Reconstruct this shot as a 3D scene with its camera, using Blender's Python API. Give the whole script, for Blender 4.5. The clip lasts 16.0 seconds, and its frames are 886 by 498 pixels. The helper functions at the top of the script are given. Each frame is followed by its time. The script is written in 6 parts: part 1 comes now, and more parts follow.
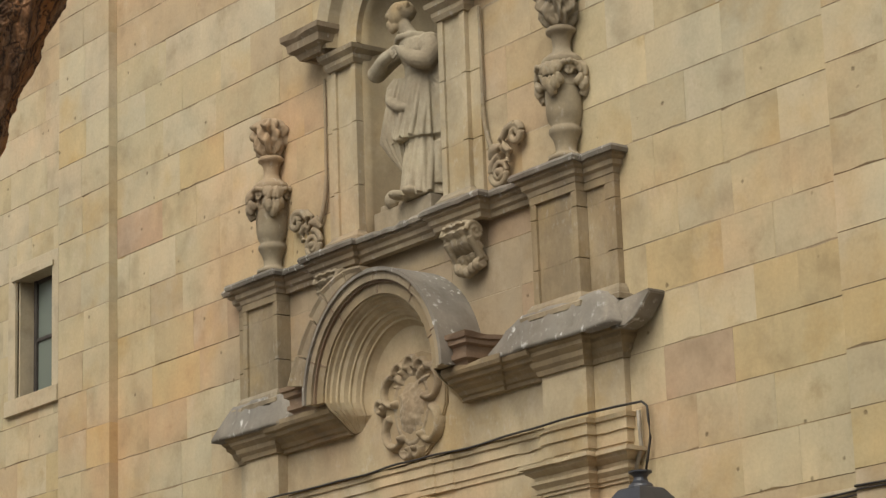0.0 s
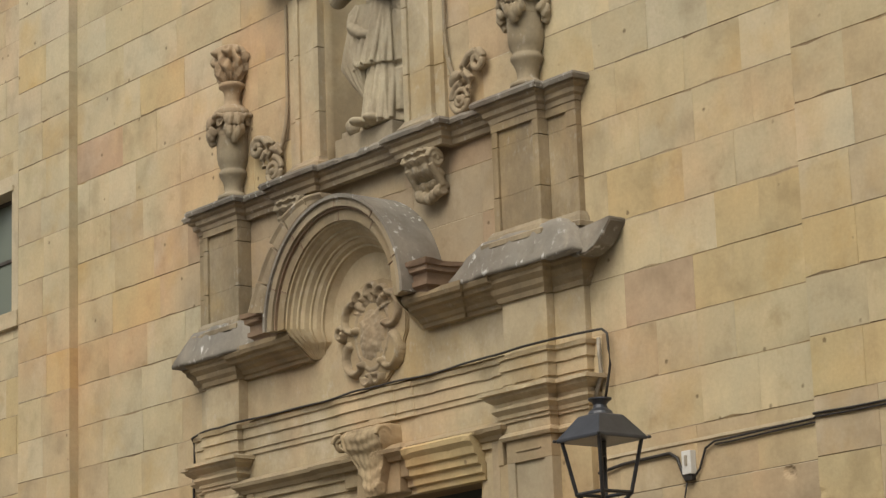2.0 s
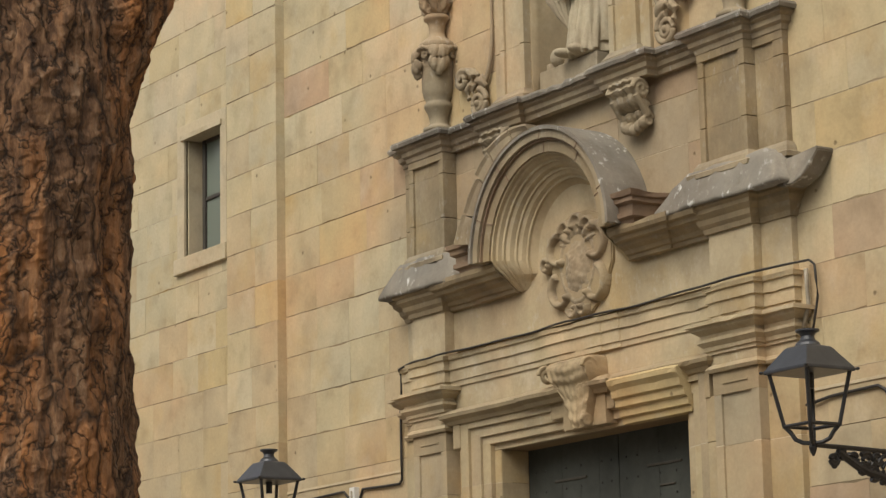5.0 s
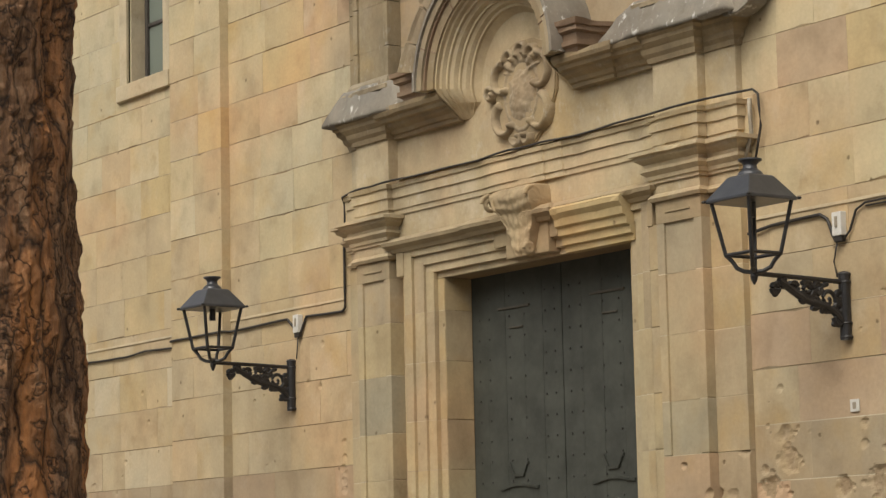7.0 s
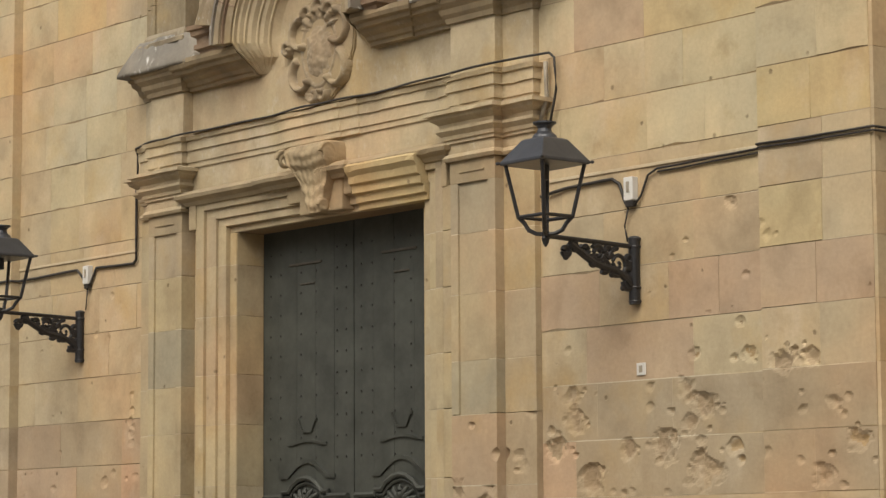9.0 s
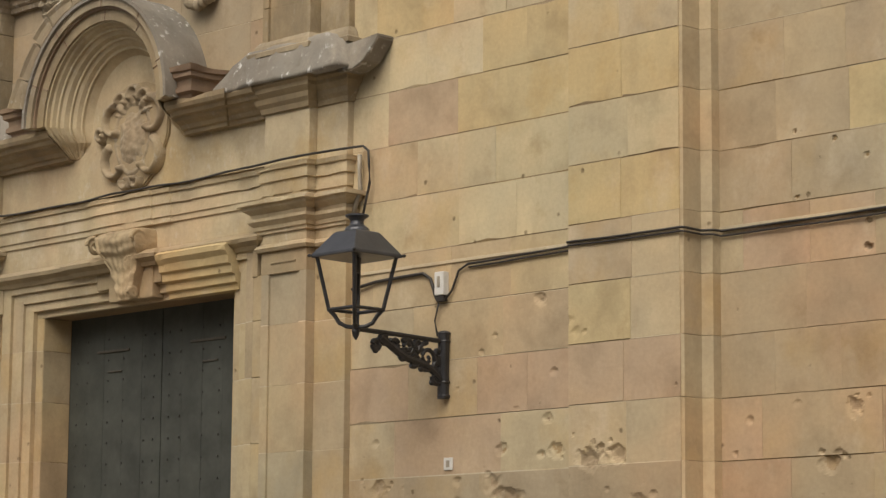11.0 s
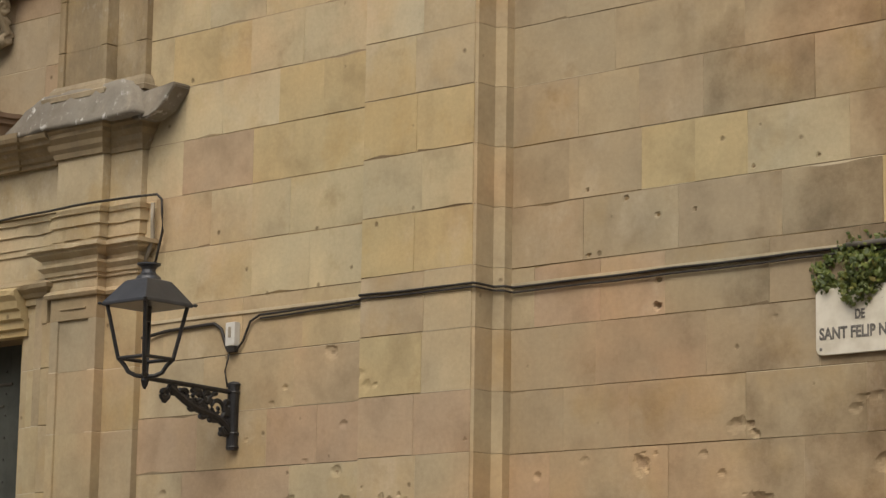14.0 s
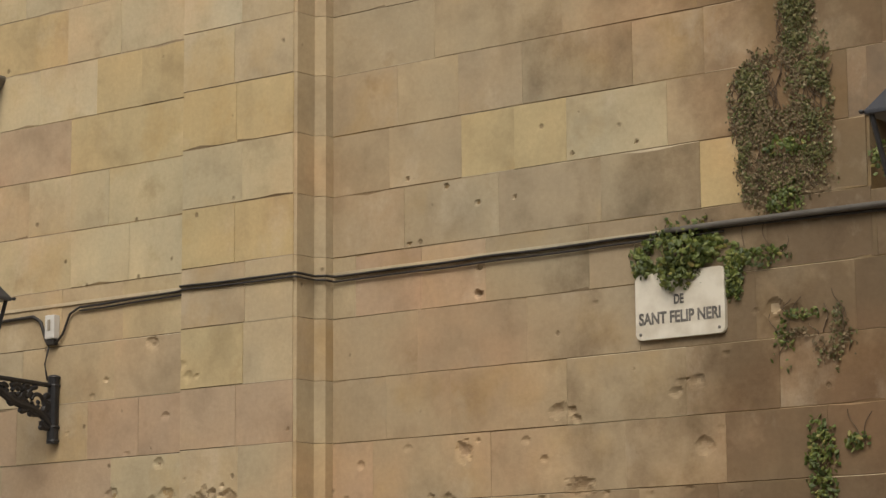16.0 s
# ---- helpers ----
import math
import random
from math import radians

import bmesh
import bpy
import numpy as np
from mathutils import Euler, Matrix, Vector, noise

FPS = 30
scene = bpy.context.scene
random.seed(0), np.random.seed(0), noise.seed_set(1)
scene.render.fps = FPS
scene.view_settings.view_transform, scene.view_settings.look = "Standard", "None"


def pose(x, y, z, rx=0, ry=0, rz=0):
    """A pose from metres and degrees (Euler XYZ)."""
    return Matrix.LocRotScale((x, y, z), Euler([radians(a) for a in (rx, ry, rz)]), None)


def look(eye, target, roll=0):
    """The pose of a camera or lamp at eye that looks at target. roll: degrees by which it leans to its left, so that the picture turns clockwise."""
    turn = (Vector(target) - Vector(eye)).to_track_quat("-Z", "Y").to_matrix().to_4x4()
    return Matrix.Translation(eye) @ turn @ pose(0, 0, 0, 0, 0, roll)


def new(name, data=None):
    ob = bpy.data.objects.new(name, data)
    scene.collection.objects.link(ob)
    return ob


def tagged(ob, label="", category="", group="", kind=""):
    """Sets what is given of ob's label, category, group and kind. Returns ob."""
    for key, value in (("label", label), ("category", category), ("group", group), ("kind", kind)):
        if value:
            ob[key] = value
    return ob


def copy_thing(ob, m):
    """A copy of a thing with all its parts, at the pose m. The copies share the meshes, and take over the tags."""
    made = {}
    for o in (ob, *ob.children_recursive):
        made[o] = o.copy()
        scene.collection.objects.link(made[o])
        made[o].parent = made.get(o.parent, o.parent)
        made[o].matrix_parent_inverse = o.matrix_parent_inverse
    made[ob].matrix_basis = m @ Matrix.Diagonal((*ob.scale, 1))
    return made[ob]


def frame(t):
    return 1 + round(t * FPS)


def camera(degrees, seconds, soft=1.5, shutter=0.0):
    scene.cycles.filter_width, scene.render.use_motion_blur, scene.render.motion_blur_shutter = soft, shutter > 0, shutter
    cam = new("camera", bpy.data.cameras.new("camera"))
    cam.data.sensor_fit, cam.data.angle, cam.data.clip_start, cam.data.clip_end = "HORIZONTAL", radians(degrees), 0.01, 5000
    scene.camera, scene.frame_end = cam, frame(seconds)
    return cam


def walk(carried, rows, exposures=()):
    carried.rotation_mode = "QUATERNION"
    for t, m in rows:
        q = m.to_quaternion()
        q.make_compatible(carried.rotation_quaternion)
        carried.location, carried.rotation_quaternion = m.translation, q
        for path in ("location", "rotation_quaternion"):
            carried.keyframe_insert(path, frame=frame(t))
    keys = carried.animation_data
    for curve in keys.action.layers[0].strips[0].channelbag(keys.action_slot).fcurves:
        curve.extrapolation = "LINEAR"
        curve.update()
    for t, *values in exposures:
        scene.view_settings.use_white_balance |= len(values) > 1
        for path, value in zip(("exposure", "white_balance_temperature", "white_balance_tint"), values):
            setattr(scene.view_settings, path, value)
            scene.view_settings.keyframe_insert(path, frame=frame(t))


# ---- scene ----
EYE = 1.6
VIEW = [
    (0.0, 52.382, 14.495, -2.016),
    (0.5, 52.152, 13.761, -2.052),
    (1.0, 51.561, 13.426, -2.015),
    (1.5, 51.499, 13.079, -2.209),
    (2.0, 51.543, 12.837, -2.016),
    (2.5, 52.228, 13.079, -1.744),
    (3.0, 53.168, 13.287, -1.709),
    (3.5, 53.893, 12.996, -1.282),
    (4.0, 54.701, 12.584, -1.191),
    (4.5, 55.530, 12.117, -1.429),
    (4.7, 55.910, 11.882, -1.360),
    (6.8, 55.485, 8.016, -1.331),
    (7.0, 55.072, 7.583, -1.241),
    (7.5, 54.355, 6.784, -1.183),
    (8.0, 53.624, 6.178, -0.848),
    (8.5, 52.353, 6.060, -0.651),
    (9.0, 50.437, 6.565, -0.336),
    (9.5, 49.251, 6.981, 0.197),
    (10.0, 47.973, 7.268, 0.311),
    (10.2, 47.500, 7.500, 0.288),
    (12.3, 45.197, 9.913, 0.902),
    (12.5, 45.074, 9.914, 0.957),
    (13.0, 44.477, 9.530, 1.070),
    (13.5, 43.034, 9.607, 0.608),
    (14.0, 41.518, 9.866, 0.935),
    (14.5, 40.800, 9.872, 0.637),
    (15.0, 39.769, 9.800, 0.177),
    (15.5, 38.638, 9.650, 0.010),
    (16.0, 37.467, 9.644, -0.351),
]
cam = camera(19.576, 16.0, soft=1.4)
walk(cam, [(t, pose(0, 0, EYE, 90 + pitch, 0, yaw) @ pose(0, 0, 0, 0, 0, roll)) for t, yaw, pitch, roll in VIEW],
     [(0.0, 0.26, 6850, 8), (4.5, 0.32, 6900, 8), (8.5, 0.47, 6950, 9), (10.0, 0.38, 6950, 10), (12.5, 0.24, 6950, 10), (13.5, 0.15, 6950, 10), (14.5, 0.12, 6980, 10), (16.0, 0.15, 7000, 10)])

# ---- light: a bright overcast sky, a wide pale sun behind thin cloud ----
world = bpy.data.worlds.new("overcast_sky")
scene.world = world
world.use_nodes = True
wn = world.node_tree.nodes
sky = wn.new("ShaderNodeTexSky")
sky.sky_type = "NISHITA"
sky.sun_disc = False
sky.sun_elevation, sky.sun_rotation = radians(52), radians(158)
sky.air_density, sky.dust_density = 1.0, 3.0
haze = wn.new("ShaderNodeHueSaturation")      # cloud takes most of the blue out
haze.inputs["Saturation"].default_value = 0.4
world.node_tree.links.new(sky.outputs[0], haze.inputs["Color"])
world.node_tree.links.new(haze.outputs[0], wn["Background"].inputs[0])
wn["Background"].inputs[1].default_value = 0.14
sun = new("sun", bpy.data.lights.new("sun", "SUN"))
sun.data.energy, sun.data.angle, sun.data.color = 1.3, radians(40), (1.0, 0.93, 0.82)
sun.matrix_world = look((12, -60, 88), (-17, 13, 4))

# ---- helpers for meshes ----
X0, Y0 = -17.36, 13.0            # portal axis, plane of the church front


def W(s, p, z):
    """s along the front from the portal's axis, p out of the front, z up."""
    return Vector((X0 + s, Y0 - p, z))


def mesh_of(name, bm, material, smooth=False):
    bmesh.ops.recalc_face_normals(bm, faces=bm.faces[:])
    me = bpy.data.meshes.new(name)
    bm.to_mesh(me)
    bm.free()
    for m in (material if isinstance(material, (list, tuple)) else [material]):
        me.materials.append(m)
    if smooth:
        for f in me.polygons:
            f.use_smooth = True
    return me


def part(name, bm, material, parent=None, label="", smooth=False):
    ob = new(name, mesh_of(name, bm, material, smooth))
    ob.parent = parent
    if label:
        tagged(ob, label)
    return ob


def thing(name, label, category, group="", kind=""):
    return tagged(new(name), label, category, group, kind)


def box(bm, s0, s1, p0, p1, z0, z1, bevel=0.0):
    vs = [bm.verts.new(W(s, p, z)) for s in (s0, s1) for p in (p0, p1) for z in (z0, z1)]
    fs = [bm.faces.new([vs[i] for i in q]) for q in ((0, 1, 3, 2), (4, 6, 7, 5), (0, 4, 5, 1), (2, 3, 7, 6), (0, 2, 6, 4), (1, 5, 7, 3))]
    if bevel:
        es = list({e for f in fs for e in f.edges})
        bmesh.ops.bevel(bm, geom=es, offset=bevel, segments=2, affect="EDGES", profile=0.6)


def boxes(*rows, bevel=0.0):
    bm = bmesh.new()
    for r in rows:
        box(bm, *r, bevel=bevel)
    return bm


def prism(bm, outline, p0, p1):
    """An outline of (s, z) points as a plate from p0 to p1."""
    a = [bm.verts.new(W(s, p0, z)) for s, z in outline]
    b = [bm.verts.new(W(s, p1, z)) for s, z in outline]
    bm.faces.new(a), bm.faces.new(b)
    for i in range(len(a)):
        j = (i + 1) % len(a)
        bm.faces.new((a[i], a[j], b[j], b[i]))


def sweep(bm, path, profile, step=0.05):
    """A moulding: profile of (d, z) carried along the plan path of (s, p) with mitred corners; d points out of the wall.
    Its arrises are worn and chipped along the way."""
    n = len(path)
    segs = []
    for i in range(n - 1):
        a, b = Vector(path[i]), Vector(path[i + 1])
        t = (b - a).normalized()
        segs.append(Vector((-t.y, t.x)))
    corners = []
    for i in range(n):
        n0, n1 = segs[max(i - 1, 0)], segs[min(i, n - 2)]
        m = n0 + n1
        corners.append(m / max(m.dot(n0), 0.2))
    out = max(d for d, z in profile)
    rings = []
    for i in range(n):
        last = i == n - 1
        count = 1 if last else max(1, int((Vector(path[i + 1]) - Vector(path[i])).length / step))
        for k in range(count):
            u = k / count
            a, b = Vector(path[i]), Vector(path[i if last else i + 1])
            q, m = a.lerp(b, u), corners[i].lerp(corners[i if last else i + 1], u)
            ring = []
            for d, z in profile:
                wear = 0.0
                if d > 0:
                    w = noise.noise((q.x * 5.5, q.y * 5.5 + z * 3, z * 9))
                    wear = 0.003 * noise.noise((q.x * 23, q.y * 23, z * 31)) - (0.05 * max(0.0, w - 0.30) if d > 0.7 * out else 0.012 * max(0.0, w - 0.25))
                e = max(d + wear, min(d, 0.0))
                ring.append(bm.verts.new(W(q.x + m.x * e, q.y + m.y * e, z + 0.4 * wear)))
            rings.append(ring)
    k = len(profile)
    for a, b in zip(rings, rings[1:]):
        for i in range(k):
            j = (i + 1) % k
            bm.faces.new((a[i], a[j], b[j], b[i]))
    bm.faces.new(rings[0]), bm.faces.new(rings[-1])


def tube(bm, pts, radius, sides=8, flat=1.0):
    """A tube through points; radius is a number or a function of 0..1."""
    pts = [Vector(q) for q in pts]
    rad = radius if callable(radius) else (lambda u: radius)
    rings = []
    up = Vector((0, 0, 1))
    for i, q in enumerate(pts):
        t = (pts[min(i + 1, len(pts) - 1)] - pts[max(i - 1, 0)]).normalized()
        side = t.cross(up)
        if side.length < 0.05:
            side = t.cross(Vector((0, 1, 0)))
        side.normalize()
        nrm = side.cross(t).normalized()
        r = rad(i / max(len(pts) - 1, 1))
        rings.append([bm.verts.new(q + side * (r * flat * math.cos(a)) + nrm * (r * math.sin(a))) for a in [2 * math.pi * j / sides for j in range(sides)]])
    for a, b in zip(rings, rings[1:]):
        for j in range(sides):
            k = (j + 1) % sides
            bm.faces.new((a[j], a[k], b[k], b[j]))
    bm.faces.new(rings[0]), bm.faces.new(rings[-1])


def lathe(bm, centre, profile, sides=32, wave=None):
    """profile of (r, z) round the upright axis through centre; wave(angle, i) scales the radius."""
    cx, cy = centre
    rings = []
    for i, (r, z) in enumerate(profile):
        ring = []
        for j in range(sides):
            a = 2 * math.pi * j / sides
            k = r * (wave(a, z) if wave else 1.0)
            ring.append(bm.verts.new((cx + k * math.cos(a), cy + k * math.sin(a), z)))
        rings.append(ring)
    for a, b in zip(rings, rings[1:]):
        for j in range(sides):
            k = (j + 1) % sides
            bm.faces.new((a[j], a[k], b[k], b[j]))
    bm.faces.new(rings[0]), bm.faces.new(rings[-1])


def blob(bm, centre, size, seg=14, rings=9):
    m = Matrix.Translation(centre) @ Matrix.Diagonal((*size, 1))
    bmesh.ops.create_uvsphere(bm, u_segments=seg, v_segments=rings, radius=1.0, matrix=m)


def spiral(cs, cz, r0, r1, turns, start, p, sign=1, n=26):
    """Points of a flat spiral on the front."""
    out = []
    for i in range(n):
        u = i / (n - 1)
        a = start + sign * turns * 2 * math.pi * u
        r = r0 + (r1 - r0) * u
        out.append(W(cs + r * math.cos(a), p, cz + r * math.sin(a)))
    return out


def erode(ob, voxel, strength, size):
    """Melts the pieces of a carving into one weathered body."""
    r = ob.modifiers.new("merge", "REMESH")
    r.mode, r.voxel_size, r.use_smooth_shade = "VOXEL", voxel, True
    t = bpy.data.textures.new("wear", "CLOUDS")
    t.noise_scale, t.noise_depth = size, 3
    d = ob.modifiers.new("wear", "DISPLACE")
    d.texture, d.strength, d.mid_level, d.texture_coords = t, strength, 0.5, "GLOBAL"
    return ob


# ---- materials ----
def nodes_of(name):
    m = bpy.data.materials.new(name)
    m.use_nodes = True
    nt = m.node_tree
    return m, nt, nt.nodes["Principled BSDF"]


def noise_tex(nt, vec, scale, detail=4.0, rough=0.55, stretch=None):
    if stretch:
        mp = nt.nodes.new("ShaderNodeMapping")
        mp.inputs["Scale"].default_value = stretch
        nt.links.new(vec, mp.inputs["Vector"])
        vec = mp.outputs[0]
    t = nt.nodes.new("ShaderNodeTexNoise")
    t.inputs["Scale"].default_value, t.inputs["Detail"].default_value, t.inputs["Roughness"].default_value = scale, detail, rough
    nt.links.new(vec, t.inputs["Vector"])
    return t.outputs["Fac"]


def ramp(nt, fac, stops, mode="LINEAR"):
    r = nt.nodes.new("ShaderNodeValToRGB")
    r.color_ramp.interpolation = mode
    e = r.color_ramp.elements
    while len(e) < len(stops):
        e.new(0.5)
    for el, (pos, col) in zip(e, stops):
        el.position = pos
        el.color = (*col, 1) if len(col) == 3 else col
    nt.links.new(fac, r.inputs[0])
    return r.outputs[0]


def mix(nt, fac, a, b, mode="MIX"):
    m = nt.nodes.new("ShaderNodeMix")
    m.data_type, m.blend_type = "RGBA", mode
    for sock, v in ((m.inputs[0], fac), (m.inputs[6], a), (m.inputs[7], b)):
        if isinstance(v, (int, float)):
            sock.default_value = v
        elif isinstance(v, tuple):
            sock.default_value = (*v, 1)
        else:
            nt.links.new(v, sock)
    return m.outputs[2]


def maths(nt, op, a, b):
    m = nt.nodes.new("ShaderNodeMath")
    m.operation = op
    for sock, v in zip(m.inputs, (a, b)):
        if isinstance(v, (int, float)):
            sock.default_value = v
        else:
            nt.links.new(v, sock)
    return m.outputs[0]


def bump(nt, bsdf, *layers):
    prev = None
    for height, dist, strength in layers:
        b = nt.nodes.new("ShaderNodeBump")
        b.inputs["Distance"].default_value, b.inputs["Strength"].default_value = dist, strength
        nt.links.new(height, b.inputs["Height"])
        if prev:
            nt.links.new(prev, b.inputs["Normal"])
        prev = b.outputs[0]
    nt.links.new(prev, bsdf.inputs["Normal"])


def stone(name, tones, stain=(0.20, 0.14, 0.08), stain_amount=0.35, pits=0.6, per_piece=True, grey=0.0, rough=0.9, browning=None, ochre=0.55, specks=0.0, lime=0.32):
    """Sandstone: tone by piece, cloudy mottling, ochre patches, streaky stains, sparse pock marks, fine grain."""
    m, nt, bsdf = nodes_of(name)
    pos = nt.nodes.new("ShaderNodeNewGeometry").outputs["Position"]
    own = pos
    if per_piece:
        info = nt.nodes.new("ShaderNodeObjectInfo")
        base = ramp(nt, info.outputs["Random"], [(i / max(len(tones) - 1, 1), c) for i, c in enumerate(tones)])
        add = nt.nodes.new("ShaderNodeVectorMath")
        add.operation = "ADD"
        nt.links.new(pos, add.inputs[0])
        nt.links.new(maths(nt, "MULTIPLY", info.outputs["Random"], 43.0), add.inputs[1])
        own = add.outputs[0]
    else:
        base = ramp(nt, noise_tex(nt, pos, 0.9, 2), [(0.3 + 0.4 * i / max(len(tones) - 1, 1), c) for i, c in enumerate(tones)])
    wide = noise_tex(nt, pos, 0.55, 4)
    col = mix(nt, 1.0, base, ramp(nt, wide, [(0.34, (1.10, 0.98, 0.93)), (0.48, (1.0, 1.0, 1.0)), (0.64, (0.93, 0.99, 1.06))]), "MULTIPLY")
    cloud = noise_tex(nt, own, 2.0, 6, 0.6)
    col = mix(nt, 1.0, col, ramp(nt, cloud, [(0.26, (0.74, 0.73, 0.72)), (0.46, (0.98, 0.98, 0.98)), (0.60, (1.06, 1.055, 1.04)), (0.76, (1.22, 1.21, 1.18))]), "MULTIPLY")
    warm = noise_tex(nt, own, 1.1, 5, 0.55)
    col = mix(nt, ramp(nt, warm, [(0.56, (0, 0, 0)), (0.76, (ochre,) * 3)]), col, (0.45, 0.285, 0.09))
    streak = noise_tex(nt, pos, 1.7, 6, 0.65, (1.0, 1.0, 0.4))
    col = mix(nt, ramp(nt, streak, [(0.55, (0, 0, 0)), (0.78, (stain_amount,) * 3)]), col, stain)
    # darker, browner stone along x, broken up into noise patches
    if browning:
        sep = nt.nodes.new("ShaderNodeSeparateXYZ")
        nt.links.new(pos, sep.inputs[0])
        along = maths(nt, "MULTIPLY", maths(nt, "SUBTRACT", sep.outputs[0], browning[0]), 1.0 / (browning[1] - browning[0]))
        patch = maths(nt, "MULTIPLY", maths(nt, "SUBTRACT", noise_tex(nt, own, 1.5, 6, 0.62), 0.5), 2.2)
        brown_amount = maths(nt, "ADD", along, patch)
        col = mix(nt, ramp(nt, brown_amount, [(0.15, (0, 0, 0)), (0.75, (0.8, 0.8, 0.8))]), col, mix(nt, 1.0, col, (0.37, 0.325, 0.285), "MULTIPLY"))
    if lime:
        smear = noise_tex(nt, own, 1.6, 8, 0.68, (1.0, 1.0, 0.7))
        col = mix(nt, ramp(nt, smear, [(0.57, (0, 0, 0)), (0.66, (lime * 0.6,) * 3), (0.80, (lime * 1.4,) * 3)]), col, (0.60, 0.52, 0.40))
        blot = noise_tex(nt, own, 3.4, 7, 0.66)
        col = mix(nt, ramp(nt, blot, [(0.60, (0, 0, 0)), (0.72, (0.34, 0.34, 0.34))]), col, mix(nt, 1.0, col, (0.62, 0.53, 0.42), "MULTIPLY"))
    grain = noise_tex(nt, pos, 30.0, 6, 0.7)
    col = mix(nt, 0.42, col, ramp(nt, grain, [(0.25, (0.75, 0.73, 0.70)), (0.75, (1.15, 1.15, 1.15))]), "MULTIPLY")
    if grey:
        g = noise_tex(nt, pos, 2.4, 7, 0.68, (1.0, 1.0, 0.55))
        col = mix(nt, ramp(nt, g, [(0.40, (0, 0, 0)), (0.66, (grey,) * 3)]), col, (0.155, 0.122, 0.085))
    if specks:
        g = noise_tex(nt, pos, 17.0, 5, 0.6, (1.0, 1.0, 0.6))
        h = noise_tex(nt, pos, 2.2, 2)
        dots = maths(nt, "MULTIPLY", ramp(nt, g, [(0.58, (0, 0, 0)), (0.66, (1, 1, 1))]), ramp(nt, h, [(0.42, (0, 0, 0)), (0.6, (specks,) * 3)]))
        col = mix(nt, dots, col, (0.62, 0.61, 0.57))
    vor = nt.nodes.new("ShaderNodeTexVoronoi")
    vor.inputs["Scale"].default_value = 3.3
    nt.links.new(pos, vor.inputs["Vector"])
    wob = maths(nt, "ADD", vor.outputs["Distance"], maths(nt, "MULTIPLY", maths(nt, "SUBTRACT", grain, 0.5), 0.06))
    near = ramp(nt, wob, [(0.035, (1, 1, 1)), (0.075, (0, 0, 0))])
    keep = ramp(nt, vor.outputs["Color"], [(0.30, (0, 0, 0)), (0.32, (1, 1, 1))], "CONSTANT")
    pit = maths(nt, "MULTIPLY", near, keep)
    col = mix(nt, maths(nt, "MULTIPLY", pit, pits), col, (0.13, 0.09, 0.05))
    nt.links.new(col, bsdf.inputs["Base Color"])
    bsdf.inputs["Roughness"].default_value = rough
    bsdf.inputs["Specular IOR Level"].default_value = 0.25
    bump(nt, bsdf, (grain, 0.004, 0.5), (cloud, 0.02, 0.4), (maths(nt, "SUBTRACT", 1.0, pit), 0.015, 0.8 * pits))
    return m


def plain(name, colour, rough=0.6, metal=0.0, vary=0.25, scale=9.0, relief=0.002):
    m, nt, bsdf = nodes_of(name)
    pos = nt.nodes.new("ShaderNodeNewGeometry").outputs["Position"]
    n = noise_tex(nt, pos, scale, 6, 0.65)
    dark = tuple(c * (1 - vary) for c in colour)
    light = tuple(min(1, c * (1 + vary)) for c in colour)
    nt.links.new(ramp(nt, n, [(0.3, dark), (0.7, light)]), bsdf.inputs["Base Color"])
    bsdf.inputs["Roughness"].default_value, bsdf.inputs["Metallic"].default_value = rough, metal
    bump(nt, bsdf, (n, relief, 0.6))
    return m


BEIGE, PALE, PINK, GREY = (0.47, 0.365, 0.225), (0.50, 0.41, 0.275), (0.455, 0.342, 0.226), (0.445, 0.362, 0.238)
TONE_RUN = [GREY, BEIGE, (0.485, 0.385, 0.245), BEIGE, (0.465, 0.35, 0.22), BEIGE, (0.47, 0.365, 0.21), (0.485, 0.39, 0.255)]
block_mix = stone("sandstone_blocks", TONE_RUN)
block_light = stone("light_sandstone", [(0.48, 0.40, 0.26), (0.52, 0.435, 0.285), (0.475, 0.39, 0.245), (0.51, 0.41, 0.245), (0.545, 0.46, 0.31)], ochre=0.5)
block_pink = stone("pink_sandstone", [PINK, (0.45, 0.315, 0.205)], ochre=0.2)
block_ochre = stone("ochre_sandstone", [(0.50, 0.38, 0.20), (0.505, 0.39, 0.215)], ochre=0.8)
block_low = stone("darker_sandstone", [(0.385, 0.296, 0.19), (0.395, 0.31, 0.203), (0.395, 0.286, 0.185), (0.375, 0.296, 0.195)], stain_amount=0.55, ochre=0.4)
block_pale = stone("pale_sandstone", [PALE, (0.53, 0.44, 0.30)], ochre=0.25)
# x range over which the east stone turns darker and browner
EAST_BROWNING = (-9.4, -6.9)
block_east = stone("east_wall_sandstone", [(0.40, 0.32, 0.207), (0.425, 0.33, 0.205), (0.405, 0.312, 0.20), (0.39, 0.306, 0.193)], browning=EAST_BROWNING, stain_amount=0.45, ochre=0.45)
sooty = stone("sooty_sandstone", [(0.28, 0.205, 0.13), (0.24, 0.18, 0.12)], grey=1.0, stain_amount=0.8, ochre=0.1, stain=(0.05, 0.04, 0.03))
block_brown = stone("brown_sandstone", [(0.37, 0.275, 0.17), (0.40, 0.31, 0.20), (0.36, 0.275, 0.18)], browning=EAST_BROWNING, stain_amount=0.5, ochre=0.2)
# broken stone, browner in the dents with part of their shade in its colour
broken = stone("broken_shaded_sandstone", [(0.32, 0.23, 0.14), (0.42, 0.325, 0.21)], per_piece=False, pits=0.2, lime=0.5)
mortar = stone("lime_mortar", [(0.25, 0.18, 0.105), (0.19, 0.14, 0.08)], per_piece=False, pits=0.0)
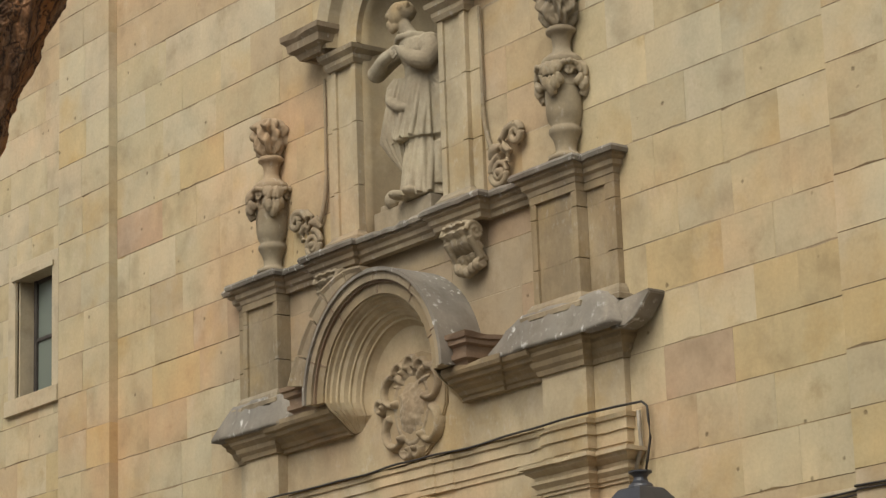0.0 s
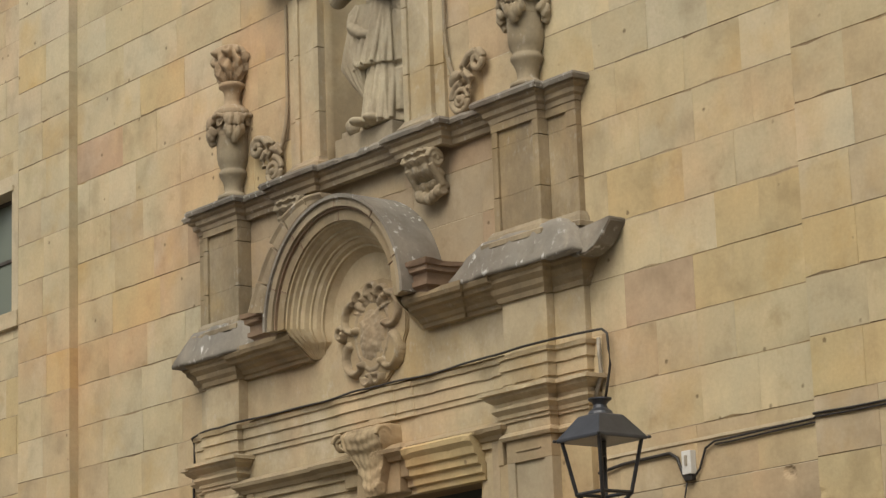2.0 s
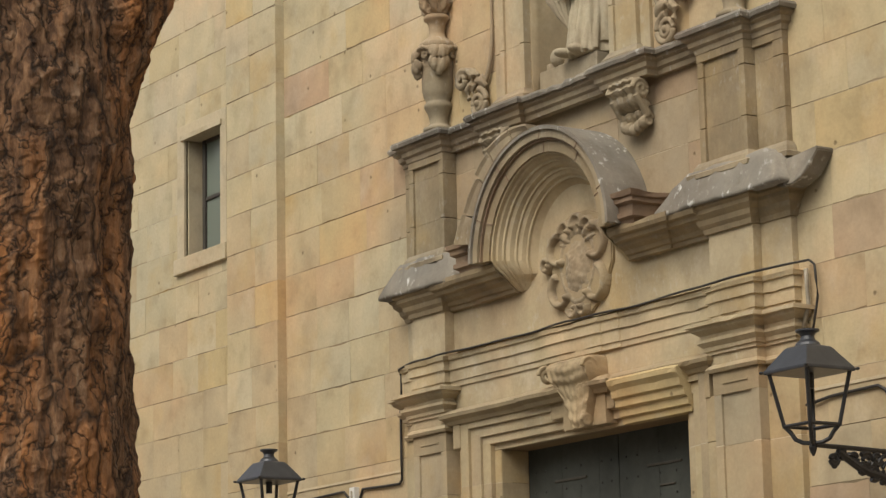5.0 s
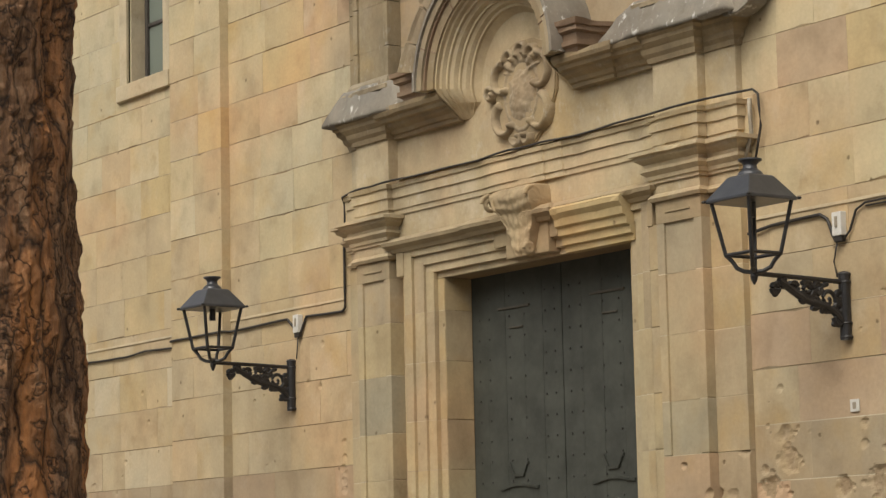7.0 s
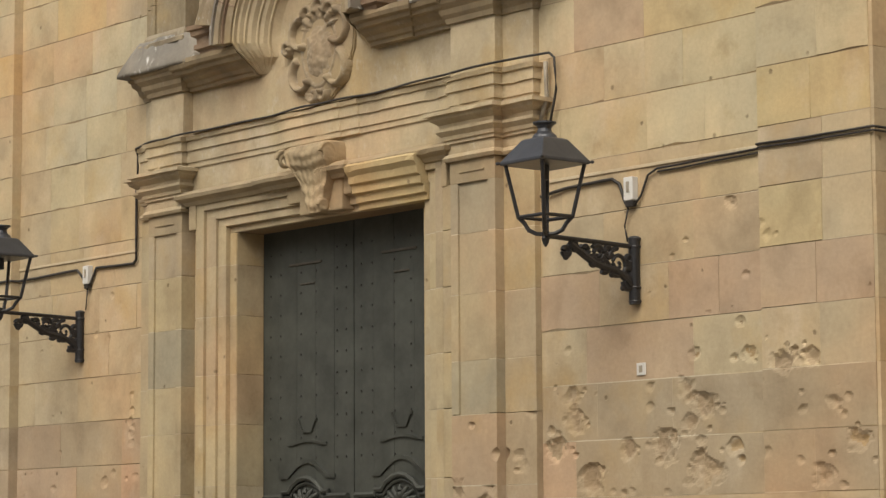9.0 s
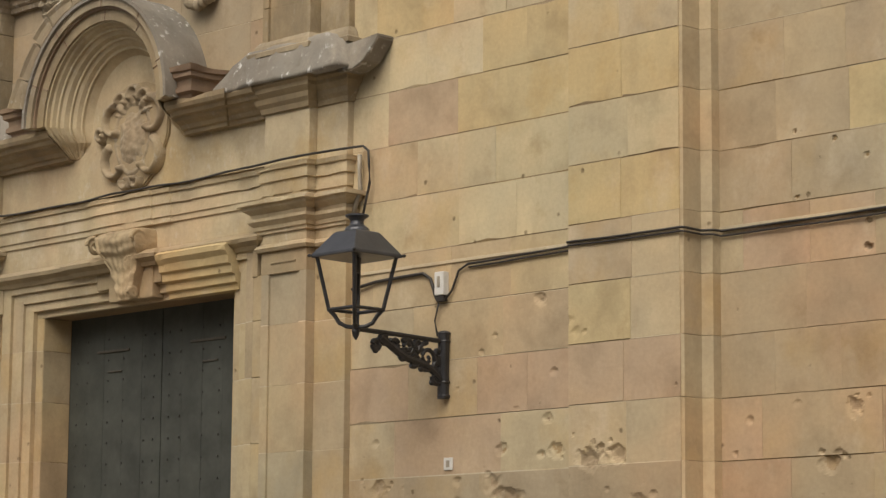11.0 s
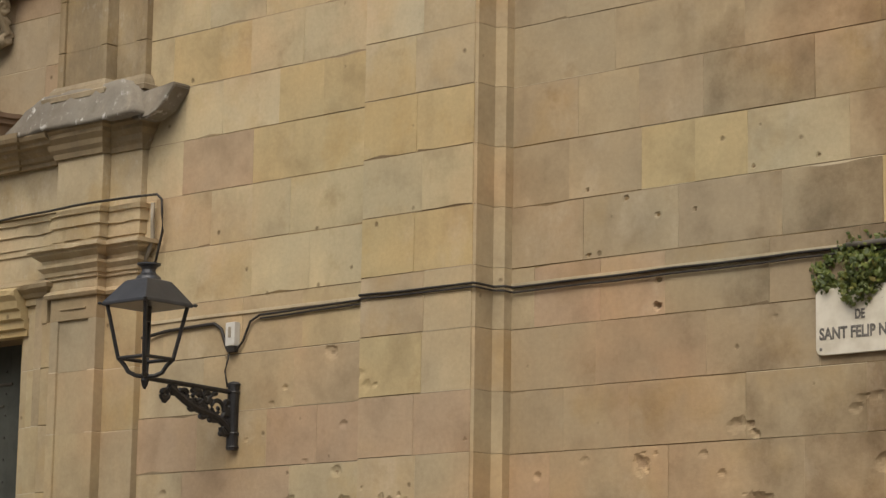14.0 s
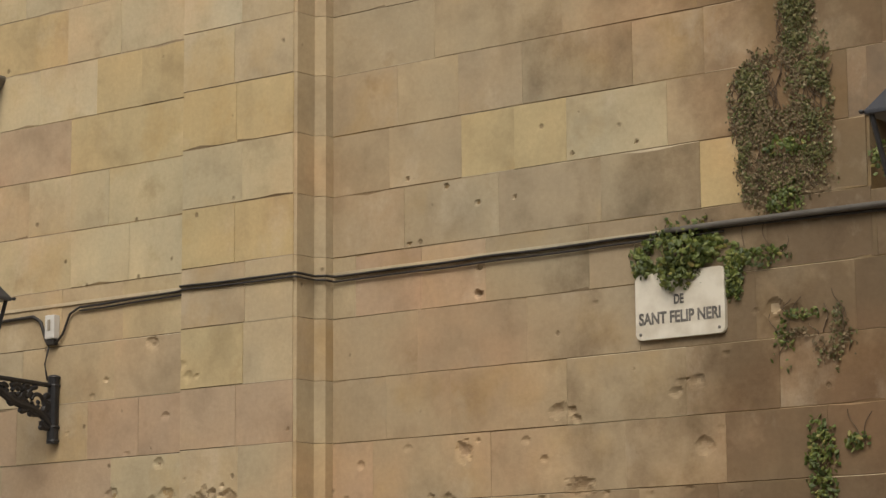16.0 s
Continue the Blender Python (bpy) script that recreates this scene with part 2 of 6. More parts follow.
block_grey = stone("grey_sandstone", [(0.34, 0.295, 0.205), (0.36, 0.31, 0.215)], ochre=0.3, stain_amount=0.5)
block_portal = stone("portal_blocks", [(0.415, 0.34, 0.215), (0.445, 0.36, 0.222), (0.41, 0.33, 0.22), (0.455, 0.365, 0.213), (0.40, 0.318, 0.205)], ochre=0.6, stain_amount=0.5, grey=0.15)
joint = stone("earthy_joint", [(0.19, 0.135, 0.08), (0.27, 0.20, 0.12), (0.44, 0.36, 0.245)], per_piece=False, pits=0.0, lime=0.0)
pale_joint = stone("pale_lime_joint", [(0.55, 0.47, 0.34), (0.40, 0.32, 0.21)], per_piece=False, pits=0.0)
carved = stone("carved_sandstone", [(0.31, 0.25, 0.165), (0.37, 0.30, 0.20), (0.29, 0.245, 0.17)], per_piece=False, pits=0.1, grey=0.6, ochre=0.3, specks=0.25)
portal_stone = stone("portal_sandstone", [(0.365, 0.288, 0.178), (0.405, 0.322, 0.20), (0.335, 0.27, 0.175)], per_piece=False, pits=0.2, grey=0.38, ochre=0.45)
frieze_stone = stone("frieze_sandstone", [(0.46, 0.375, 0.24), (0.50, 0.41, 0.27), (0.43, 0.355, 0.235)], per_piece=False, pits=0.15, grey=0.22, ochre=0.6, specks=0.15, lime=0.55)
weathered = stone("weathered_grey_stone", [(0.185, 0.162, 0.132), (0.255, 0.228, 0.188), (0.14, 0.122, 0.098)], per_piece=False, pits=0.0, stain=(0.10, 0.07, 0.05), stain_amount=0.6, ochre=0.15, specks=1.0)
grimy = stone("grimy_portal_stone", [(0.30, 0.228, 0.135), (0.335, 0.26, 0.157), (0.265, 0.205, 0.128)], per_piece=False, pits=0.2, grey=0.6, ochre=0.45, stain_amount=0.55, specks=0.15)
stained_stone = stone("stained_cornice_stone", [(0.31, 0.245, 0.16), (0.37, 0.295, 0.195), (0.24, 0.18, 0.12)], per_piece=False, pits=0.0, grey=0.65, stain_amount=0.6, ochre=0.3, specks=0.3)
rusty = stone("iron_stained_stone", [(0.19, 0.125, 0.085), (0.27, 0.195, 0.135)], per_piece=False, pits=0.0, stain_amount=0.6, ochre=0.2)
iron = plain("black_painted_iron", (0.018, 0.018, 0.020), 0.45, 0.0, 0.4, 30)
roof_zinc = plain("dark_zinc", (0.055, 0.058, 0.066), 0.38, 0.3, 0.2, 8)
cable_rubber = plain("black_cable", (0.028, 0.024, 0.020), 0.6)
conduit = plain("grey_conduit", (0.30, 0.26, 0.20), 0.5)
dark_conduit = plain("dark_grey_conduit", (0.11, 0.10, 0.085), 0.5)
white_plastic = plain("white_plastic", (0.62, 0.61, 0.57), 0.4, 0, 0.06)
dark_room = plain("unlit_depth_black", (0.02, 0.02, 0.02), 0.9)

# ---- ground and church front ----
paving = stone("square_paving", [(0.20, 0.185, 0.16), (0.25, 0.23, 0.20)], per_piece=False, pits=0.0)
bm = bmesh.new()
bmesh.ops.create_grid(bm, x_segments=2, y_segments=2, size=600)
tagged(part("ground", bm, paving), "worn grey stone paving of the square", "ground", kind="structure")

stucco = stone("unseen_wall_render", [(0.36, 0.31, 0.24), (0.40, 0.35, 0.28)], per_piece=False, pits=0.0)
# unseen walls added round the square to cut the low sky light
for name, x0, x1, y0, y1 in (("wall_south", -42, 14, -11.5, -11.0), ("wall_far_east", 13.5, 14, -11.0, 13.0), ("wall_far_west", -42, -41.5, -11.0, 13.0)):
    tagged(part(name, boxes((x0 - X0, x1 - X0, Y0 - y1, Y0 - y0, 0, 13.0)), stucco), "unseen plain wall closing the square, added to block low sky light", "wall", kind="structure")

COURSE, BASE = 0.4205, 2.36
rng = random.Random(7)
TOP = 12.87

# bomb-splinter scars: along the front, height, radius, depth
SCARS = [(5.37, 2.83, 0.17, 0.05), (5.63, 2.84, 0.11, 0.045), (4.43, 2.93, 0.07, 0.03), (4.88, 3.13, 0.06, 0.025), (4.33, 2.70, 0.09, 0.03),
         (4.49, 2.57, 0.20, 0.05), (4.37, 2.46, 0.12, 0.04), (3.97, 2.72, 0.06, 0.025), (3.97, 2.58, 0.05, 0.02), (5.83, 2.53, 0.10, 0.03),
         (5.55, 2.49, 0.05, 0.025), (4.81, 3.98, 0.08, 0.03), (4.95, 3.46, 0.05, 0.02), (4.22, 3.65, 0.045, 0.02), (3.10, 3.04, 0.05, 0.02),
         (3.10, 2.69, 0.13, 0.04), (3.17, 2.50, 0.18, 0.05), (2.95, 2.30, 0.17, 0.05), (4.13, 2.28, 0.22, 0.05), (3.73, 2.28, 0.14, 0.04),
         (6.03, 2.27, 0.15, 0.045), (5.17, 2.70, 0.07, 0.025), (4.98, 2.90, 0.10, 0.03), (5.12, 3.89, 0.05, 0.015), (5.18, 3.79, 0.06, 0.018), (5.25, 3.70, 0.06, 0.018),
         (4.70, 2.52, 0.06, 0.03), (4.81, 2.26, 0.09, 0.04), (4.50, 2.10, 0.26, 0.05), (3.35, 2.05, 0.22, 0.05), (5.70, 2.05, 0.16, 0.04),
         (8.15, 3.30, 0.10, 0.04), (8.28, 2.78, 0.17, 0.05), (7.42, 3.08, 0.09, 0.035), (9.18, 3.40, 0.10, 0.03), (9.02, 3.34, 0.05, 0.02),
         (9.22, 3.02, 0.08, 0.03), (7.20, 2.72, 0.12, 0.04), (9.86, 3.78, 0.07, 0.02), (9.72, 3.80, 0.09, 0.03), (7.90, 3.12, 0.05, 0.02),
         (-3.30, 3.95, 0.05, 0.02), (-3.35, 3.55, 0.05, 0.02), (-3.4, 2.2, 0.08, 0.025), (-4.2, 2.5, 0.05, 0.02), (-3.25, 2.28, 0.06, 0.02),
         (7.54, 4.27, 0.03, 0.06), (7.53, 4.10, 0.04, 0.06), (7.53, 4.70, 0.03, 0.03), (6.95, 4.93, 0.02, 0.05), (6.96, 4.49, 0.02, 0.05), (7.27, 4.84, 0.022, 0.05), (7.83, 4.70, 0.022, 0.04), (8.28, 4.93, 0.02, 0.05), (8.77, 4.94, 0.02, 0.05)]
for z in (2.55, 2.63, 2.70, 2.76, 2.84, 3.0):
    SCARS.append((-2.93 + rng.uniform(-0.03, 0.03), z, 0.065, 0.025))
for s, z, r, d in list(SCARS):
    for _ in range(3 if r > 0.085 else 0):
        a, q = rng.uniform(0, 6.283), rng.uniform(0.5, 1.35) * r
        SCARS.append((s + 1.25 * q * math.cos(a), z + 0.8 * q * math.sin(a), rng.uniform(0.022, 0.06), d * rng.uniform(0.4, 0.8)))
for _ in range(150):
    s, z = rng.uniform(-8.5, 10.2), rng.triangular(1.4, 4.1, 1.7)
    if abs(s) > 2.85:
        SCARS.append((s, z, rng.uniform(0.018, 0.05) * (1.5 if z < 2.4 else 1.0), rng.uniform(0.010, 0.025)))


def scar_depth(s, z, scars):
    """Splinter dents: a broken steep upper rim, running out softly below."""
    d = 0.0
    for cs, cz, r, deep in scars:
        r *= 0.80 if r < 0.1 else 0.68
        up = (z - cz) / r
        q = math.hypot((s - cs) * 0.9, (z - cz) * 1.15) / r
        q += 0.50 * noise.noise((s * 9, z * 9, cs)) + 0.26 * noise.noise((s * 23, z * 23, cz)) + 0.08 * noise.noise((s * 60, z * 60, cz))
        if q < 1:
            e = 1.0 + 2.2 * min(1.0, max(0.0, up + 0.2))
            d = max(d, 0.75 * deep * (1 - max(q, 0.0) ** e) * (0.9 + 0.4 * noise.noise((s * 14, z * 14, cz + 3)) + 0.10 * noise.noise((s * 45, z * 45, cz))))
    return max(d, 0.0)


def block_data(s0, s1, z0, z1, p, scars, deep=0.10, flush=False):
    """A squared stone with worn arrises; scarred ones carry a fine front grid. Slots: 0 face, 1 broken stone with dent
    shade in its colour, 2 joint.
    """
    g, lip, b = 0.0005, 0.0010, 0.0040
    bd = 0.0008 if flush else rng.choice((0.003, 0.004, 0.006))
    s0, s1, z0, z1 = s0 + g, s1 - g, z0 + g, z1 - g
    jog = rng.uniform(-0.0025, 0.0025)
    verts, faces, mats = [], [], []
    if not scars:
        nu, nv = max(2, round((s1 - s0) / 0.16)), max(2, round((z1 - z0) / 0.2))
        rim = [(s0 + (s1 - s0) * i / nu, z0, 0, 1) for i in range(nu)] + [(s1, z0 + (z1 - z0) * i / nv, -1, 0) for i in range(nv)]
        rim += [(s1 - (s1 - s0) * i / nu, z1, 0, -1) for i in range(nu)] + [(s0, z1 - (z1 - z0) * i / nv, 1, 0) for i in range(nv)]
        corner = {0: (1, 1), nu: (-1, 1), nu + nv: (-1, -1), 2 * nu + nv: (1, -1)}
        k = len(rim)
        for ring in range(3):
            for i, (s, z, a, c) in enumerate(rim):
                if ring < 2:
                    verts.append(W(s, p - (deep, bd if c else 0.0015)[ring], z))
                    continue
                a, c = corner.get(i, (a, c))
                chip = rng.uniform(0.006, 0.016) if rng.random() < 0.05 else 0.0
                verts.append(W(s + a * (lip * rng.uniform(0.5, 1.6) + chip), p + jog, z + c * (b * rng.uniform(0.5, 1.4) + chip)))
        for ring in range(2):
            for i in range(k):
                j = (i + 1) % k
                faces.append((ring * k + i, ring * k + j, ring * k + k + j, ring * k + k + i))
                mats.append(2 if ring and (i < nu or nu + nv <= i < 2 * nu + nv) else 0)
        faces.append(tuple(range(2 * k, 3 * k)))
        mats.append(0)
    else:
        nu, nv = max(4, int((s1 - s0) / 0.013)), max(4, int((z1 - z0) / 0.013))
        us = [s0, *[s0 + lip + (s1 - s0 - 2 * lip) * i / nu for i in range(nu + 1)], s1]
        vs = [z0, *[z0 + b + (z1 - z0 - 2 * b) * i / nv for i in range(nv + 1)], z1]
        nu, nv = len(us) - 1, len(vs) - 1
        for v, z in enumerate(vs):
            for u, s in enumerate(us):
                edge = u in (0, nu) or v in (0, nv)
                verts.append(W(s, p - scar_depth(s, z, scars) - (bd if edge else 0) + jog * (not edge), z))
        for v in range(nv):
            for u in range(nu):
                a = v * (nu + 1) + u
                faces.append((a, a + 1, a + nu + 2, a + nu + 1))
                mid = scar_depth((us[u] + us[u + 1]) / 2, (vs[v] + vs[v + 1]) / 2, scars)
                mats.append(1 if mid > 0.017 else 2 if v in (0, nv - 1) else 0)
        rim = [u for u in range(nu + 1)] + [v * (nu + 1) + nu for v in range(1, nv + 1)] + [nv * (nu + 1) + u for u in range(nu - 1, -1, -1)] + [v * (nu + 1) for v in range(nv - 1, 0, -1)]
        o = len(verts)
        for i in rim:
            verts.append(Vector((verts[i].x, Y0 - p + deep, verts[i].z)))
        for i in range(len(rim)):
            j = (i + 1) % len(rim)
            faces.append((rim[j], rim[i], o + i, o + j))
            mats.append(0)
    return verts, faces, mats


def lay_blocks(wall, s0, s1, p, z_from, z_to, fixed, holes=(), tone=None, sizes=(0.48, 1.0), near=(2.2, 10.3), deep=0.10, rise=1.0):
    """Courses of blocks on a wall; fixed gives the upright joints of some courses."""
    rest_v, rest_f, rest_m = [], [], []
    k0 = math.floor((z_from - BASE) / COURSE)
    k1 = math.ceil((z_to - BASE) / COURSE) + 1
    for k in range(k0, k1):
        lift = lambda n: 1.6 + (BASE + n * COURSE - 1.6) * rise
        z0, z1 = max(lift(k), z_from), min(lift(k + 1), z_to)
        if z1 - z0 < 0.03:
            continue
        joints = [s0]
        for j in fixed.get(k, []) + [s1]:
            gap = j - joints[-1]
            n = max(1, round(gap / rng.uniform(*sizes)))
            start = joints[-1]
            for i in range(1, n):
                joints.append(start + gap * (i + rng.uniform(-0.14, 0.14)) / n)
            joints.append(j)
        for a, b in zip(joints, joints[1:]):
            pieces = [(a, b, z0, z1)]
            for h0, h1, g0, g1 in holes:
                out = []
                for q0, q1, y0, y1 in pieces:
                    if q1 <= h0 or q0 >= h1 or y1 <= g0 or y0 >= g1:
                        out.append((q0, q1, y0, y1))
                        continue
                    if q0 < h0 - 0.04:
                        out.append((q0, h0, y0, y1))
                    if q1 > h1 + 0.04:
                        out.append((h1, q1, y0, y1))
                    m0, m1 = max(q0, h0), min(q1, h1)
                    if y0 < g0 - 0.04:
                        out.append((m0, m1, y0, g0))
                    if y1 > g1 + 0.04:
                        out.append((m0, m1, g1, y1))
                pieces = out
            for q0, q1, y0, y1 in pieces:
                close = near[0] - COURSE < y0 < near[1] and -9.6 < q0 < 11.2
                scars = [c for c in SCARS if q0 - c[2] < c[0] < q1 + c[2] and y0 - c[2] < c[1] < y1 + c[2]] if close else []
                pale = (y1 < 3.4 and 2.0 < q0 < 5.2) or (close and rng.random() < 0.12)
                v, f, mats = block_data(q0, q1, y0, y1, p, scars, deep, pale)
                if not close:
                    o = len(rest_v)
                    rest_v += v
                    rest_f += [tuple(i + o for i in q) for q in f]
                    rest_m += mats
                    continue
                me = bpy.data.meshes.new("block")
                me.from_pydata(v, [], f)
                mat = tone((q0 + q1) / 2, (y0 + y1) / 2) if tone else None
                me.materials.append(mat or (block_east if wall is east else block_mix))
                me.materials.append(broken)
                me.materials.append(pale_joint if pale else joint)
                me.polygons.foreach_set("material_index", mats)
                ob = new("block", me)
                ob.parent = wall
    if rest_v:
        me = bpy.data.meshes.new("block_courses")
        me.from_pydata(rest_v, [], rest_f)
        for m in (block_mix, broken, joint):
            me.materials.append(m)
        me.polygons.foreach_set("material_index", rest_m)
        ob = new("block_courses", me)
        ob.parent = wall
        tagged(ob, kind="stuff")


def wall_core(name, s0, s1, p, z1, holes, label):
    """The mortared core behind the facing blocks, with its openings cut through."""
    bm = bmesh.new()
    ss = sorted({s0, s1, *[h[0] for h in holes], *[h[1] for h in holes]})
    zs = sorted({0.0, 4.14, z1, *[max(h[2], 0.0) for h in holes], *[h[3] for h in holes]})
    for a, b in zip(ss, ss[1:]):
        for c, d in zip(zs, zs[1:]):
            if not any(h[0] <= a and b <= h[1] and h[2] <= c and d <= h[3] for h in holes):
                box(bm, a + (0.006 if a == s0 else 0), b - (0.006 if b == s1 else 0), p - 0.75, p - (0.08 if d <= 4.14 else 0.012), c, d)
    bmesh.ops.remove_doubles(bm, verts=bm.verts[:], dist=0.0005)
    return tagged(part(name, bm, mortar), label, "wall", kind="structure")


OPEN = 1.38                       # half width of the doorway
DL, DR = -1.21, 1.42              # its jambs
DOOR = (DL, DR, -1, 4.36)
NICHE = (-0.62, 0.62, 7.42, 9.95)
WINDOW = (-7.58, -6.74, 7.24, 8.62)
LOW_WINDOW = (-7.72, -6.70, 1.2, 2.14)
front = wall_core("wall_front", -5.02, 5.18, 0.0, TOP, [DOOR, NICHE], "honey-coloured sandstone church front with pocked blocks")
left_strip = wall_core("wall_strip_west", -6.08, -5.02, 0.10, TOP, [], "flat sandstone buttress strip beside the church front")
right_strip = wall_core("wall_strip_east", 5.18, 6.22, 0.10, TOP, [], "flat sandstone buttress strip with splinter scars")
west = wall_core("wall_west", -16.0, -6.08, -0.20, TOP, [WINDOW, LOW_WINDOW], "pale sandstone side wall with one small window")
RECESS = (10.39, 11.15, 4.44, 4.93)
east = wall_core("wall_east", 6.22, 18.0, -0.20, TOP, [RECESS], "sandstone side wall, darker and browner towards its end")

# moulded rebate where the east strip steps back
z = BASE - 6 * COURSE
while z < TOP - 0.1:
    bm = bmesh.new()
    outline = [(6.19, 0.093), (6.225, 0.086), (6.228, -0.09), (6.30, -0.125), (6.305, -0.26), (6.19, -0.26)]
    lo = [bm.verts.new(W(s, p, z + 0.0015)) for s, p in outline]
    hi = [bm.verts.new(W(s, p, min(z + COURSE, TOP) - 0.0015)) for s, p in outline]
    bm.faces.new(lo), bm.faces.new(hi)
    for i in range(len(lo)):
        j = (i + 1) % len(lo)
        bm.faces.new((lo[i], lo[j], hi[j], hi[i]))
    part("block", bm, block_mix, right_strip)
    z += COURSE


TONES = {"pink": block_pink, "ochre": block_ochre, "pale": block_pale, "browning": block_brown, "light": block_light, "sooty": sooty}
SPOTS = [(3.6, 5.49, "pink"), (4.61, 5.5, "ochre"), (4.63, 5.8, "ochre"), (-3.37, 8.8, "ochre"), (-4.48, 8.48, "pink"), (-4.29, 10.4, "ochre"), (-5.58, 10.3, "ochre"),
         (-5.7, 9.6, "ochre"), (3.16, 6.37, "ochre"), (-4.01, 6.69, "ochre"), (-5.4, 6.3, "ochre"), (5.35, 4.7, "ochre"), (5.9, 4.7, "ochre"),
         (3.85, 3.0, "pink"), (4.7, 3.4, "pink"), (5.86, 3.4, "pink"), (5.5, 3.9, "ochre"), (6.5, 2.9, "pink"), (7.93, 5.02, "ochre"), (8.63, 5.07, "light"),
         (9.4, 4.64, "ochre"), (7.0, 4.15, "pink"), (9.4, 3.40, "browning"), (10.1, 3.43, "browning"), (10.29, 2.93, "browning"), (10.52, 5.1, "sooty"),
         (9.95, 3.8, "browning"), (5.72, 3.55, "pink"), (8.57, 4.15, "browning"), (9.2, 4.15, "browning"), (-6.4, 6.4, "ochre"), (-6.66, 5.9, "ochre"), (3.4, 3.05, "pink"), (5.75, 5.5, "ochre")]


# Stone tone by place: lighter with height, darker low down and eastward.
def tone_of(s, z):
    for a, b, t in SPOTS:
        if abs(s - a) < 0.33 and abs(z - b) < 0.17:
            return TONES[t]
    if s > 6.8 and z < 4.2:
        return block_brown if rng.random() < 0.35 + 0.25 * (s - 7.5) else None
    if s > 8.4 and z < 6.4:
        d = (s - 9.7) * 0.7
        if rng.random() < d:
            return block_brown
        return None
    if 2.4 < s < 6.3 and z > 4.4 and rng.random() < 0.88:
        return block_light
    if abs(s) < 2.6 and 5.3 < z < 7.4:
        return block_low
    if s < -2.4 and z > 4.4:
        f = (z - 4.8) / 4.0
        if rng.random() < f - 0.85:
            return block_pale
        return block_light if rng.random() < f + 0.1 else None
    if z < 2.9:
        return block_pink if rng.random() < 0.06 else block_low
    if z < 3.9 and s > 2.6:
        return block_pink if rng.random() < 0.10 else None
    if s < -6 and rng.random() < 0.35:
        return block_pale
    return None


JOINTS_FRONT = {1: [-4.7, -3.9, 3.3, 4.42], 2: [3.45, 4.18], 3: [3.5, 4.44], 4: [-3.24, 3.9], 5: [-3.9, 3.98, 4.57], 6: [3.53, 4.36], 7: [-4.54, -3.78, 3.2, 3.96], 8: [-4.4, 4.22],
                9: [-4.41, 3.06, 3.91, 4.46], 10: [-4.34, 3.45, 4.67], 11: [3.98], 12: [4.26], 13: [-4.79, -3.88, 3.18, 4.04], 14: [-4.12], 15: [-3.78, -2.96], 17: [-3.72, -3.0]}
JOINTS_EAST = {1: [6.65, 7.62, 8.65, 9.37, 10.06], 2: [7.3, 8.22, 9.1, 9.75], 3: [7.03, 7.92, 8.77, 9.6, 10.27], 4: [6.5, 7.59, 8.4], 5: [6.92, 7.7, 8.5, 9.23, 9.52], 6: [7.4, 7.83, 8.24, 9.0, 10.26], 7: [6.87, 7.9, 8.75, 9.28], 8: [7.18, 8.22]}
JOINTS_WEST = {5: [-7.69], 6: [-7.17], 7: [-8.36], 8: [-7.88, -7.29], 9: [-7.54], 10: [-8.56, -7.81, -7.28]}
lay_blocks(front, -5.02, 5.18, 0.0, 0.0, TOP, JOINTS_FRONT, [DOOR, NICHE], tone_of)
lay_blocks(left_strip, -6.08, -5.02, 0.10, 0.0, TOP, {7: [-5.56], 9: [-5.49]}, tone=tone_of, sizes=(0.45, 0.7), deep=0.13, rise=0.994)
lay_blocks(right_strip, 5.18, 6.20, 0.10, 0.0, TOP, {4: [5.77], 6: [5.74]}, tone=tone_of, sizes=(0.45, 0.75), deep=0.13)
lay_blocks(west, -16.0, -6.08, -0.20, 0.0, TOP, JOINTS_WEST, [WINDOW, LOW_WINDOW], tone_of, rise=0.992)
lay_blocks(east, 6.30, 18.0, -0.20, 0.0, TOP, JOINTS_EAST, [RECESS], tone=tone_of)

# the back and sides of the church, closing the building
tagged(part("roof_slab", boxes((-16.0, 18.0, -12, -0.4, TOP, TOP + 0.25)), mortar), "plain stone roof edge of the church", "roof", kind="structure")
tagged(part("wall_back", boxes((-16.0, 18.0, -12.3, -12.0, 0, TOP), (-16.3, -16.0, -12.0, -0.9, 0, TOP), (18.0, 18.3, -12.0, -0.9, 0, TOP)), mortar), "plain stone back walls of the church", "wall", kind="structure")
# near-black sheets behind the openings; the shade in there is their colour
tagged(part("interior_screen", boxes((-9.0, 3.0, -1.6, -1.5, 0, TOP)), dark_room), "near-black sheet painted for the unlit church interior behind the openings", "wall", kind="structure")

tagged(part("recess_back", boxes((10.2, 11.4, -1.3, -1.2, 4.2, 5.2)), dark_room), "near-black sheet painted for the shade in a deep wall opening", "wall", kind="structure")

# ---- carved portal ----
portal = thing("stone_portal", "weathered carved sandstone baroque portal framing the church door", "portal")
P1, P2 = 0.15, 0.06               # fronts of the pilasters and of the strips beside them
IN, OUT, END, END_W = 1.90, 2.44, 2.80, 2.64   # the west strip is narrower


def mould(name, path, profile, material=frieze_stone, label=""):
    bm = bmesh.new()
    sweep(bm, path, profile)
    return part(name, bm, material, portal, label)


def west_side(q):
    """The same line mirrored, drawn in to the narrower west strip."""
    return [(-(s - END + END_W if s > OUT + 0.01 else s), p) for s, p in reversed(q)]


def side_fronts(sign):
    a, b = P2, P1
    q = [(IN, -0.02), (IN, b), (OUT, b), (OUT, a), (END, a), (END, -0.02)]
    return q if sign > 0 else west_side(q)


